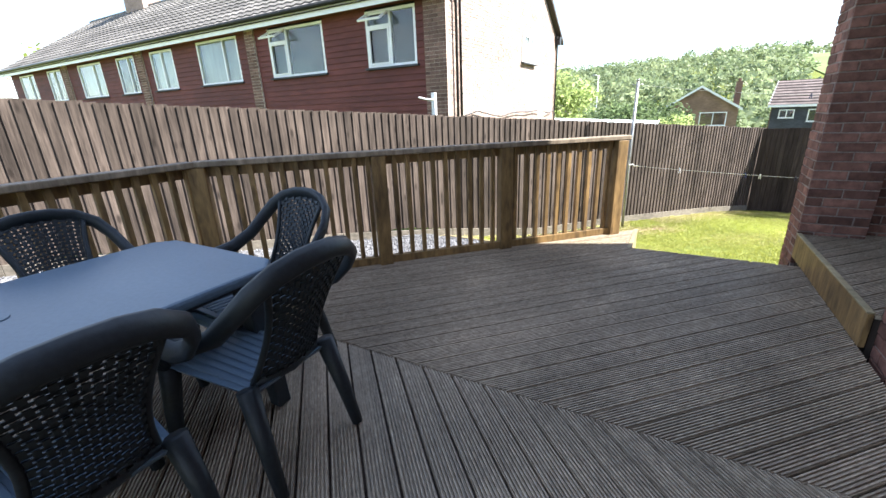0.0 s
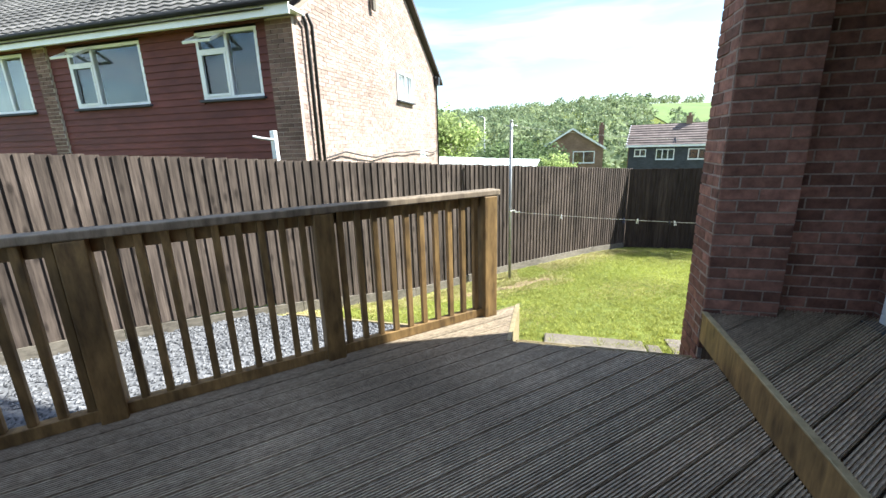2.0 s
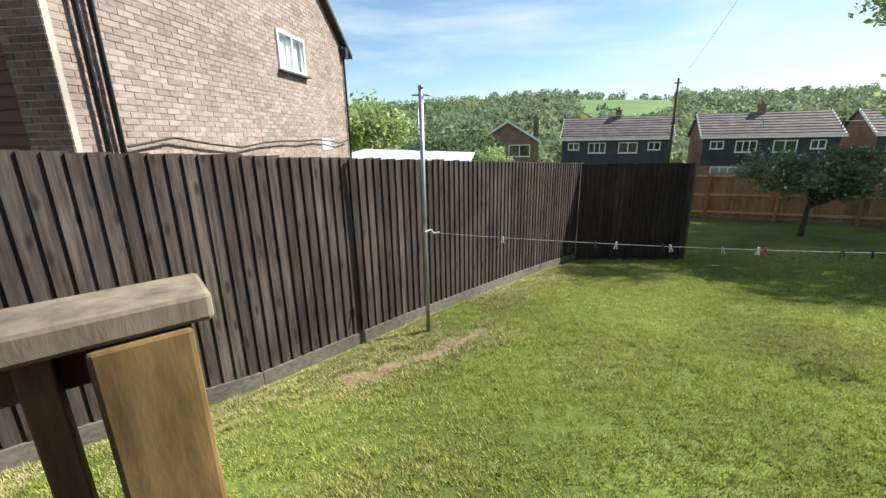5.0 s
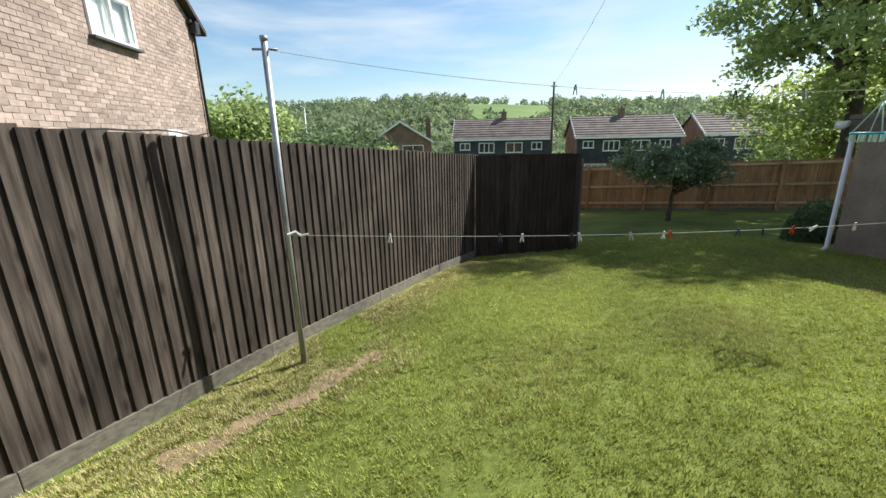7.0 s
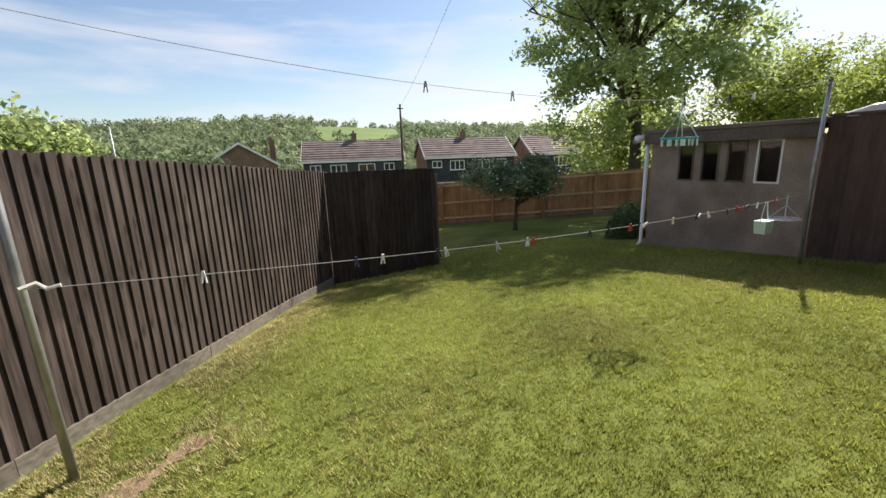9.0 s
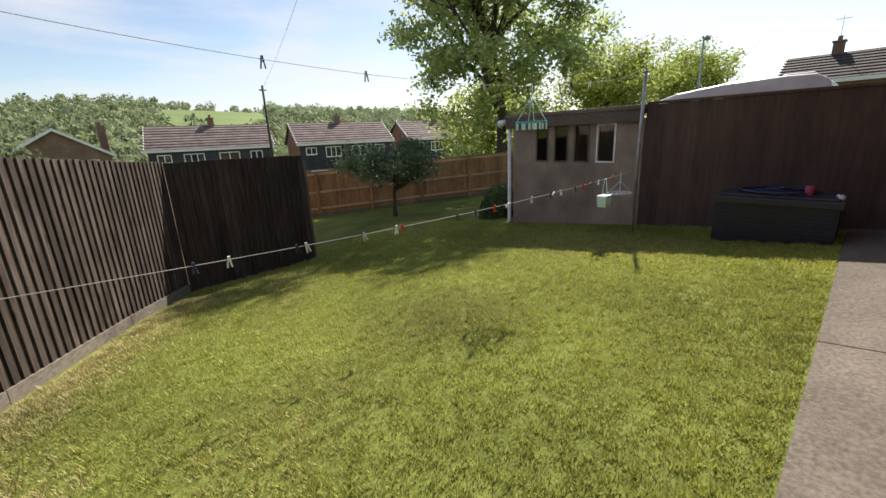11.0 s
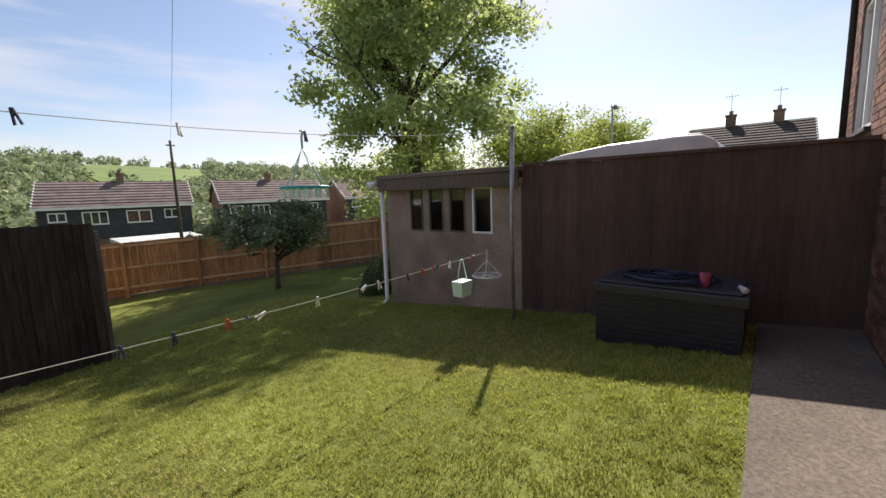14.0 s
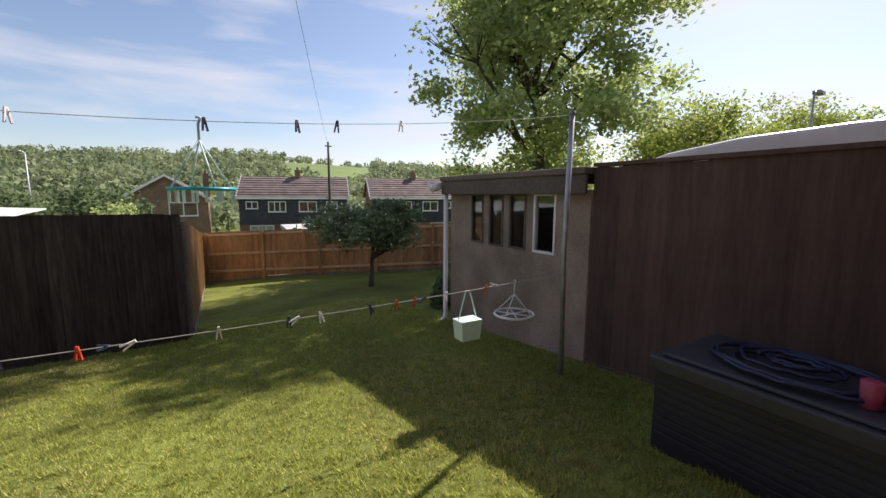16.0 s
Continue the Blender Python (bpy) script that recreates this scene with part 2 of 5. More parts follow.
M_SLATEHUNG = material("dark_hung_tiles", (0.035, 0.037, 0.045), (0.065, 0.068, 0.08), (3, 3, 10), 0.8, 0.2)
M_FIELD = material("far_field", (0.10, 0.16, 0.04), (0.17, 0.23, 0.07), (0.05, 0.05, 0.05), 0.95, 0, vary=0.02, stain=0.15, stain_size=0.02)


# ---- builders ----
class Shape:
    def __init__(self):
        self.v, self.f = [], []

    def prism(self, low, high):
        """Two rings of the same count, lower and upper, joined."""
        o, c = len(self.v), len(low)
        self.v += [tuple(p) for p in low] + [tuple(p) for p in high]
        self.f += [tuple(range(o + c - 1, o - 1, -1)), tuple(range(o + c, o + 2 * c))]
        self.f += [(o + i, o + (i + 1) % c, o + c + (i + 1) % c, o + c + i) for i in range(c)]
        return self

    def box(self, x0, x1, y0, y1, z0, z1, m=None):
        ring = [(x0, y0), (x1, y0), (x1, y1), (x0, y1)]
        low, high = [Vector((x, y, z0)) for x, y in ring], [Vector((x, y, z1)) for x, y in ring]
        if m:
            low, high = [m @ p for p in low], [m @ p for p in high]
        return self.prism(low, high)

    def slab(self, ring, z0, z1):
        return self.prism([(x, y, z0) for x, y in ring], [(x, y, z1) for x, y in ring])

    def tube(self, pts, r, n=6, flat=1.0):
        """A round bar along points; r may be one radius or one for each point."""
        pts = [Vector(p) for p in pts]
        rs = r if isinstance(r, (list, tuple)) else [r] * len(pts)
        rings, side = [], None
        for i, p in enumerate(pts):
            d = (pts[min(i + 1, len(pts) - 1)] - pts[max(i - 1, 0)]).normalized()
            if side is None:
                side = d.cross(Vector((0, 0, 1)) if abs(d.z) < 0.9 else Vector((1, 0, 0))).normalized()
            side = (side - d * side.dot(d)).normalized()
            up = d.cross(side)
            rings.append([p + rs[i] * (math.cos(a) * side + flat * math.sin(a) * up) for a in [2 * math.pi * j / n for j in range(n)]])
        o = len(self.v)
        for ring in rings:
            self.v += [tuple(q) for q in ring]
        for i in range(len(rings) - 1):
            for j in range(n):
                a, b = o + i * n + j, o + i * n + (j + 1) % n
                self.f.append((a, b, b + n, a + n))
        self.f += [tuple(range(o + n - 1, o - 1, -1)), tuple(range(o + (len(rings) - 1) * n, o + len(rings) * n))]
        return self

    def quad(self, *p):
        o = len(self.v)
        self.v += [tuple(q) for q in p]
        self.f.append(tuple(range(o, o + len(p))))
        return self

    def data(self, name, mat, smooth=False):
        me = bpy.data.meshes.new(name)
        me.from_pydata(self.v, [], self.f)
        me.materials.append(mat)
        if smooth:
            me.polygons.foreach_set("use_smooth", [True] * len(me.polygons))
        me.update()
        return me

    def make(self, name, mat, parent=None, smooth=False, bevel=0.0):
        ob = new(name, self.data(name, mat, smooth))
        ob.parent = parent
        if bevel:
            mod = ob.modifiers.new("bevel", "BEVEL")
            mod.width, mod.segments, mod.limit_method = bevel, 2, "ANGLE"
        return ob


def thing(name, label, category, group="", kind=""):
    return tagged(new(name), label, category, group, kind)


def lawn_z(y):
    return 0.1606 - 0.0992 * max(y, 1.6)


PROFILE = [(-80, 0.0), (1.6, 0.0), (24, -2.22), (50, -4.7), (95, -5.0), (150, 1.5), (250, 15.5), (330, 20.0), (430, 23.0)]


def ground_z(x, y):
    for (a, za), (b, zb) in zip(PROFILE, PROFILE[1:]):
        if a <= y <= b:
            z = za + (zb - za) * (y - a) / (b - a)
            break
    else:
        z = PROFILE[-1][1] if y > 0 else 0.0
    if 5 < y < 24:
        # the lawn also falls towards the long fence
        z -= 0.07 * min(max(1.0 - x, 0.0), 3.0) * min((y - 5) / 2, 1.0)
        z -= 0.04 * min(max(y - 9.0, 0.0), 4.0) * min(max((7.0 - x) / 3, 0.0), 1.0)
    if y > 110:
        z += (y - 110) / 320 * (5 * math.sin(x * 0.011 + 1.0) + 2.5 * math.sin(x * 0.031))
    return z


def lattice_sheet(name, xs, ys, zf, mat):
    s = Shape()
    s.v = [(x, y, zf(x, y)) for y in ys for x in xs]
    w = len(xs)
    s.f = [(j * w + i, j * w + i + 1, (j + 1) * w + i + 1, (j + 1) * w + i) for j in range(len(ys) - 1) for i in range(w - 1)]
    return s.make(name, mat, smooth=True)


# ---- ground ----
XS = [-420, -300, -220, -160, -110, -75, -50, -35, -24, -16, -10] + [-6 + i for i in range(25)] + [20, 25, 32, 42, 55, 75, 110, 160, 220, 300, 420]
YS = [-80, -40, -20, -10, -5, 0, 1.6] + [2 + i for i in range(23)] + [27, 32, 38, 44, 50, 60, 72, 84, 95, 110, 130, 150, 175, 200, 225, 250, 280, 310, 340, 380, 430]
tagged(lattice_sheet("ground", XS, YS, ground_z, M_TURF), "short mown green lawn sloping down the garden", "lawn", kind="structure")


def inside(p, ring):
    x, y = p
    hit = False
    for (x0, y0), (x1, y1) in zip(ring, ring[1:] + ring[:1]):
        if (y0 > y) != (y1 > y) and x < (x1 - x0) * (y - y0) / (y1 - y0) + x0:
            hit = not hit
    return hit


def fence_x(y):
    return -1.39 + (y - 8.14) * 0.67


def blades(name, count, pick, tall, mat, label):
    rng = np.random.default_rng(len(name))
    v, f = [], []
    while len(f) < count:
        x, y = pick(rng)
        h, a, lean = tall * rng.uniform(0.5, 1.25), rng.uniform(0, 6.28), rng.uniform(0.3, 1.25)
        w = rng.uniform(0.0022, 0.0046)
        dx, dy, z = math.cos(a), math.sin(a), ground_z(x, y)
        h *= max(0.35, 0.9 + 1.3 * noise.noise((x * 9, y * 9, 2)))
        o = len(v)
        v += [(x - dy * w, y + dx * w, z - 0.002), (x + dy * w, y - dx * w, z - 0.002), (x + dx * h * lean, y + dy * h * lean, z + h)]
        f.append((o, o + 1, o + 2))
    s = Shape()
    s.v, s.f = v, f
    return tagged(s.make(name, mat), label, "grass", kind="stuff")


def soil_gap(x, y):
    """How far a spot lies from the worn strip between the line post and the fence."""
    t = min(max(((x + 1.2) * 1.15 + (y - 7.2) * 1.05) / 2.425, 0), 1)
    return math.hypot(x + 1.2 - 1.15 * t, y - 7.2 - 1.05 * t) - 0.085 - 0.16 * noise.noise((x * 3.5, y * 3.5, 9))


def lawn_spot(rng):
    while True:
        y = 5.2 + 8.8 * rng.random() ** 1.35
        x = rng.uniform(-2.6, 8.4)
        if x > fence_x(y) + 0.12 and not (x > 1.2 and y < 5.58) and not (x > 7.85):
            if soil_gap(x, y) < 0.06 and rng.random() < 0.8:
                continue
            if noise.noise((x * 2.1, y * 2.1, 0)) > -0.75 + 0.3 * rng.random() - (0.25 if rng.random() < 0.5 else 0):
                return x, y


def dry_spot(rng):
    while True:
        y = 5.3 + 7 * rng.random()
        x = fence_x(y) + 0.12 + abs(rng.normal(0, 0.45))
        if rng.random() < 0.3:
            x, y = rng.uniform(-1.5, 0.5), rng.uniform(6.8, 8.7)
            if not -0.02 < soil_gap(x, y) + 0.25 * (rng.random() - 0.5) < 0.3 or x < fence_x(y) + 0.1:
                continue
        if x < 6 and noise.noise((x * 1.3, y * 1.3, 4)) > -0.25:
            return x, y


blades("lawn_grass", 430000, lawn_spot, 0.030, M_BLADE, "short mown blades of bright green grass")
blades("dry_grass", 62000, dry_spot, 0.03, M_DRY, "dry straw-coloured grass along the fence foot")

def straw_spot(rng):
    while True:
        x, y = lawn_spot(rng)
        if noise.noise((x * 0.55, y * 0.55, 7)) > 0.12 + 0.25 * rng.random():
            return x, y


blades("straw_patches", 44000, straw_spot, 0.024, M_DRY, "patches of yellowed dry grass in the lawn")

s = Shape()
for i in range(44):
    for j in range(48):
        x, y = -1.6 + i * 0.05, 6.7 + j * 0.045
        if soil_gap(x + 0.025, y + 0.022) < 0.0:
            s.quad(*[(p, q, ground_z(p, q) + 0.007) for p, q in ((x, y), (x + 0.05, y), (x + 0.05, y + 0.045), (x, y + 0.045))])
tagged(s.make("bare_soil", M_SOIL), "worn strip of bare dry soil in the lawn by the line post", "soil", kind="structure")

# chippings between the deck and the fence
bed = [(-0.55, 5.24), (-3.31, 5.24), (-7.92, -1.6), (-3.6, -1.6), (-3.6, 1.5), (-0.55, 4.6)]
g = Shape()
for ring in ([(-0.55, 5.24), (-3.31, 5.24), (-5.763, 1.6), (-3.5, 1.6), (-0.55, 4.6)], [(-5.763, 1.6), (-7.92, -1.6), (-3.6, -1.6), (-3.6, 1.5), (-3.5, 1.6)]):
    g.prism([(x, y, lawn_z(y) - 0.05) for x, y in ring], [(x, y, lawn_z(y) + 0.012) for x, y in ring])
tagged(g.make("chippings_bed", M_STONE), "bed of grit under grey stone chippings", "gravel", kind="structure")
rng = np.random.default_rng(4)
s = Shape()
while len(s.f) < 8 * 11000:
    x, y = rng.uniform(-7.0, -0.5), 5.24 - 6.2 * rng.random() ** 1.4
    if inside((x, y), bed):
        z, r = lawn_z(y) + 0.012, rng.uniform(0.010, 0.026)
        o, a0 = len(s.v), rng.uniform(0, 6)
        ring = [(x + r * rng.uniform(0.7, 1.2) * math.cos(a0 + i * 1.571), y + r * rng.uniform(0.7, 1.2) * math.sin(a0 + i * 1.571), z + r * 0.35 * rng.uniform(0.5, 1.5)) for i in range(4)]
        s.v += ring + [(x, y, z + r * rng.uniform(0.8, 1.3)), (x, y, z - r * 0.4)]
        for i in range(4):
            s.f += [(o + i, o + (i + 1) % 4, o + 4), (o + (i + 1) % 4, o + i, o + 5)]
tagged(s.make("stone_chippings", M_STONE), "loose grey and white stone chippings beside the deck", "gravel", kind="stuff")
s = Shape()
s.box(-2.95, -0.5, 5.24, 5.27, lawn_z(5.24) - 0.1, lawn_z(5.24) + 0.04)
tagged(s.make("edging_board", M_STEPWOOD), "thin timber board edging the stone chippings", "edging", kind="structure")

# ---- deck ----
DECK = 0.17


def cut(ring, way, across):
    """Where the line at that offset, along way, runs inside a convex ring."""
    side = Vector((-way.y, way.x))
    base, lo, hi = side * across, -1e9, 1e9
    for (x0, y0), (x1, y1) in zip(ring, ring[1:] + ring[:1]):
        nx, ny = -(y1 - y0), x1 - x0
        den, num = nx * way.x + ny * way.y, nx * (x0 - base.x) + ny * (y0 - base.y)
        if abs(den) < 1e-9:
            if num > 0:
                return None
        elif den > 0:
            lo = max(lo, num / den)
        else:
            hi = min(hi, num / den)
    return (lo, hi) if hi - lo > 0.004 else None


def decking(parent, rings, angle, top, pitch=0.128, ribs=8, mat=M_DECK):
    way = Vector((math.cos(radians(angle)), math.sin(radians(angle))))
    side = Vector((-way.y, way.x))
    for i in range(-60, 60):
        s = Shape()
        for ring in rings:
            def bar(a, b, z0, z1):
                ca, cb = cut(ring, way, a), cut(ring, way, b)
                if ca and cb:
                    q = [way * ca[0] + side * a, way * ca[1] + side * a, way * cb[1] + side * b, way * cb[0] + side * b]
                    s.slab([(p.x, p.y) for p in q][::-1], z0, z1)
            a = i * pitch
            w = (pitch - 0.011) / ribs
            for j in range(ribs):
                bar(a + j * w, a + (j + 1) * w, top - 0.028, top - 0.011)
                bar(a + j * w + 0.0042, a + (j + 1) * w - 0.0042, top - 0.0112, top)
        if s.f:
            s.make("deck_board", mat, parent)


deck = thing("deck", "weathered grey-brown grooved timber decking laid in chevrons", "deck", kind="structure")
FAR = [[(-3.5, 1.603), (-0.27, 1.603), (-0.27, 4.83)], [(-0.27, 1.603), (1.04, 1.603), (1.04, 4.15), (-0.27, 4.15)]]
NEAR = [[(-3.5, -2.6), (1.04, -2.6), (1.04, 1.597), (-3.5, 1.597)]]
s = Shape()
s.box(-3.48, 1.03, -2.58, 1.6, -0.1, DECK - 0.03)
s.slab([(-3.45, 1.6), (1.03, 1.6), (1.03, 4.10), (-0.29, 4.10), (-0.29, 4.76)], -0.35, DECK - 0.03)
s.make("joists", M_FENCEDARK, deck)
s = Shape()
s.slab([(-0.27, 4.151), (-0.235, 4.151), (-0.235, 4.87), (-0.27, 4.835)], -0.32, DECK + 0.003)
s.slab([(-0.235, 4.115), (1.04, 4.115), (1.04, 4.148), (-0.235, 4.148)], 0.001, DECK - 0.03)
s.make("edge_board", M_STEPWOOD, deck, bevel=0.003)
tread = thing("step", "weathered timber step below the deck's edge", "step", kind="structure")
decking(tread, [[(-0.23, 4.152), (1.035, 4.152), (1.035, 4.54), (-0.23, 4.54)]], 0, 0.0, 0.1295, 8, M_STEPWOOD)
s = Shape()
s.box(-0.225, 1.03, 4.16, 4.53, -0.4, -0.03)
s.make("riser", M_RAIL, tread)

# raised timber platform at the door
plat = thing("door_platform", "raised weathered timber step below the house door", "step", kind="structure")
decking(plat, [[(1.075, 2.83), (2.08, 2.83), (2.08, 4.60), (1.075, 4.60)]], 45, 0.372, 0.128)
s = Shape()
s.box(1.045, 1.073, 2.83, 4.449, DECK - 0.01, 0.366)
s.make("side_board", M_RAIL, plat, bevel=0.003)
s = Shape()
s.box(1.038, 1.074, 2.83, 4.447, 0.3675, 0.379)
s.make("nosing", M_STEPWOOD, plat, bevel=0.003)
s = Shape()
s.box(1.08, 2.07, 2.84, 4.59, -0.1, 0.34)
s.make("joists", M_FENCEDARK, plat)

# railing
rail = thing("deck_railing", "brown timber railing with square posts and balusters round the deck", "railing")
RT = 1.20


def rail_run(a, b, posts, end_a=0.0, end_b=0.0):
    a, b = Vector(a), Vector(b)
    d = b - a
    length = d.length
    m = Matrix.Translation((a.x, a.y, 0)) @ Matrix.Rotation(math.atan2(d.y, d.x), 4, "Z")
    s = Shape()
    s.box(-end_a, length + end_b, -0.06, 0.06, RT - 0.045, RT, m)
    s.make("handrail", M_HANDRAIL, rail, bevel=0.008)
    for y0, y1, z0, z1 in ((0.0195, 0.05, RT - 0.125, RT - 0.047), (-0.03, 0.03, DECK + 0.001, DECK + 0.07)):
        s = Shape()
        s.box(0, length, y0, y1, z0, z1, m)
        s.make("rail_bar", M_RAIL, rail, bevel=0.004)
    for t in posts:
        s = Shape()
        s.box(t - 0.06, t + 0.06, -0.06, 0.06, DECK - 0.25, RT - 0.047, m)
        s.make("post", M_RAIL, rail, bevel=0.007)
    n = round(length / 0.118)
    for i in range(n):
        t = (i + 0.5) * length / n
        if all(abs(t - p) > 0.075 for p in posts):
            s = Shape()
            s.box(t - 0.019, t + 0.019, -0.019, 0.019, DECK + 0.071, RT - 0.047, m)
            s.make("baluster", M_RAIL, rail, bevel=0.003)


K = 0.7071
rail_run((-3.24, 1.84), (-0.44, 4.64), [0.03, 1.43, 2.63, 3.90], 0.0, 0.03)
rail_run((-3.24, -2.4), (-3.24, 1.84), [0.05, 1.45, 2.85])

# ---- fences ----


def fence_run(name, label, a, b, top_a, top_b, mat, pitch=0.105, thick=0.018, foot=None, face=1, posts=(), board_h=0.14, group="", rails=(), base_mat=None):
    """Overlapping upright boards from a to b, each resting on a board at the ground."""
    a, b = Vector(a), Vector(b)
    d = b - a
    length = d.length
    root = thing(name, label, "fence", group)
    m = Matrix.Translation((a.x, a.y, 0)) @ Matrix.Rotation(math.atan2(d.y, d.x), 4, "Z")
    n = math.ceil(length / pitch)
    rnd = random.Random(name)
    for i in range(n):
        t = i * pitch
        p = a + d * (t / length)
        z0 = ground_z(p.x, p.y) + board_h - 0.01
        z1 = top_a + (top_b - top_a) * t / length + rnd.uniform(-0.008, 0.008)
        w, tip = pitch + 0.022, rnd.uniform(-0.002, 0.002)
        s = Shape()
        low = [(t, 0.0), (t + w, 0.0), (t + w, -face * 0.006), (t, -face * (thick + 0.012))]
        q0 = [m @ Vector((x, y, z0)) for x, y in low]
        q1 = [m @ Vector((x + tip, y, z1)) for x, y in low]
        s.prism(q0, q1)
        s.make("board", mat, root)
    if board_h:
        bays = max(1, round(length / 1.83))
        for i in range(bays):
            t0, t1 = length * i / bays, length * (i + 1) / bays - 0.004
            g0, g1 = a + d * (t0 / length), a + d * (t1 / length)
            p0, p1, out = ground_z(*g0), ground_z(*g1), -face * (0.034 + rnd.uniform(0, 0.006))
            s = Shape()
            o = [m @ Vector(v) for v in ((t0, 0.02, p0 - 0.1), (t1, 0.02, p1 - 0.1), (t1, out, p1 - 0.1), (t0, out, p0 - 0.1))]
            h = [m @ Vector(v) for v in ((t0, 0.02, p0 + board_h), (t1, 0.02, p1 + board_h), (t1, out, p1 + board_h), (t0, out, p0 + board_h))]
            s.prism(o, h)
            s.make("gravel_board", base_mat or M_GRAVELBOARD, root, bevel=0.004)
    for t in posts:
        p = a + d * (t / length)
        s = Shape()
        s.box(t - 0.05, t + 0.05, 0.0, face * 0.09, ground_z(p.x, p.y) - 0.1, top_a + (top_b - top_a) * t / length - 0.02, m)
        s.make("post", mat, root, bevel=0.004)
    for z in rails:
        s = Shape()
        s.prism([m @ Vector(v) for v in ((0, 0.001, top_a - z), (length, 0.001, top_b - z), (length, face * 0.05, top_b - z), (0, face * 0.05, top_a - z))],
                [m @ Vector(v) for v in ((0, 0.001, top_a - z + 0.08), (length, 0.001, top_b - z + 0.08), (length, face * 0.05, top_b - z + 0.08), (0, face * 0.05, top_a - z + 0.08))])
        s.make("rail", M_FENCERAIL, root)
    return root


fence_run("fence", "tall weathered brown feather-edge board fence beside the lawn", (-9.0, -3.22), (1.93, 13.11), 2.17, 0.80, M_FENCE, thick=0.017, rails=())
fence_run("fence", "short feather-edge board fence in shade, the shade also put into its dark colour", (1.90, 13.0), (4.20, 13.20), 0.80, 0.775, M_FENCEDARK, thick=0.007, board_h=0.03, base_mat=M_FENCEDARK)
# pale rail wood for these boards; the sun on this face is in the colour
side = fence_run("fence", "pale timber side fence behind the dark panel, sunlight put into its colour", (4.27, 13.36), (4.50, 22.8), 0.62, -0.34, M_FENCERAIL, face=1, board_h=0.12)
s = Shape()
s.box(4.19, 4.29, 13.23, 13.34, -1.5, 0.66)
s.make("concrete_post", M_CONCRETE, side, bevel=0.01)
back = fence_run("fence", "orange-brown timber fence with horizontal rails at the garden's end", (17.6, 15.05), (4.5, 22.9), 0.36, -0.32, M_FENCEORANGE, pitch=0.11, board_h=0.1, face=1,
                 posts=[0.4 + 2.1 * i for i in range(8)], rails=(0.14, 0.85, 1.5))
screen = fence_run("boarded_screen", "dark brown boarded screen with a flat capping in deep shade", (7.9, 8.2), (7.9, 4.84), 1.36, 1.38, M_BROWNBOARD, pitch=0.15, thick=0.003, board_h=0.02, face=1, base_mat=M_BROWNBOARD)
s = Shape()
s.box(7.86, 7.98, 4.84, 8.2, 1.37, 1.405)
s.make("capping", M_BROWNBOARD, screen)


# ---- windows ----
def window(parent, m, w, h, lights, deep=0.07, back=M_ROOM, bar=0.055, open_top=-1, split=0.0):
    """A white window; its plane is local x and z, outside is towards -y. lights: relative widths."""
    root = new("window")
    root.parent, root.matrix_local = parent, m
    s = Shape()
    s.box(0, w, -0.02, deep, 0, bar), s.box(0, w, -0.02, deep, h - bar, h)
    s.box(0, bar, -0.02, deep, bar, h - bar), s.box(w - bar, w, -0.02, deep, bar, h - bar)
    x, total = bar, sum(lights)
    room = w - 2 * bar
    for i, l in enumerate(lights):
        x1 = x + room * l / total
        if i < len(lights) - 1:
            s.box(x1 - bar / 2, x1 + bar / 2, -0.025, deep, bar, h - bar)
        if i == open_top:
            zt = h * 0.70
            s.box(x, x1, -0.03, deep, zt, zt + bar)
            s.box(x + 0.01, x + 0.05, -0.035, -0.02, bar, zt), s.box(x1 - 0.07, x1 - 0.03, -0.035, -0.02, bar, zt)
            s.box(x + 0.05, x1 - 0.07, -0.035, -0.02, bar, bar + 0.04), s.box(x + 0.05, x1 - 0.07, -0.035, -0.02, zt - 0.04, zt)
            t = Matrix.Translation((0, -0.03, h - bar)) @ Matrix.Rotation(radians(-62), 4, "X")
            for q in ((x, x1, -0.02, 0.02, -0.38, -0.34), (x, x1, -0.02, 0.02, -0.04, 0), (x, x + 0.04, -0.02, 0.02, -0.34, -0.04), (x1 - 0.04, x1, -0.02, 0.02, -0.34, -0.04)):
                s.box(*q, t)
        elif split:
            s.box(x, x1, -0.02, deep, h * split, h * split + bar * 0.8)
        x = x1
    s.make("frame", M_UPVC, root)
    s = Shape()
    s.box(-0.05, w + 0.05, -0.09, deep, -0.04, -0.002)
    s.make("sill", M_SLATEHUNG if deep > 0.05 else M_UPVC, root)
    s = Shape()
    s.box(bar, w - bar, 0.012, 0.018, bar, h - bar)
    s.make("pane", M_GLASS, root).visible_shadow = False
    # sheet behind the pane: with M_ROOM its colour paints the room's darkness
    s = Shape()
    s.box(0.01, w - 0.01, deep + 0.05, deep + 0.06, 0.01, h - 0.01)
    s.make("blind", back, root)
    return root


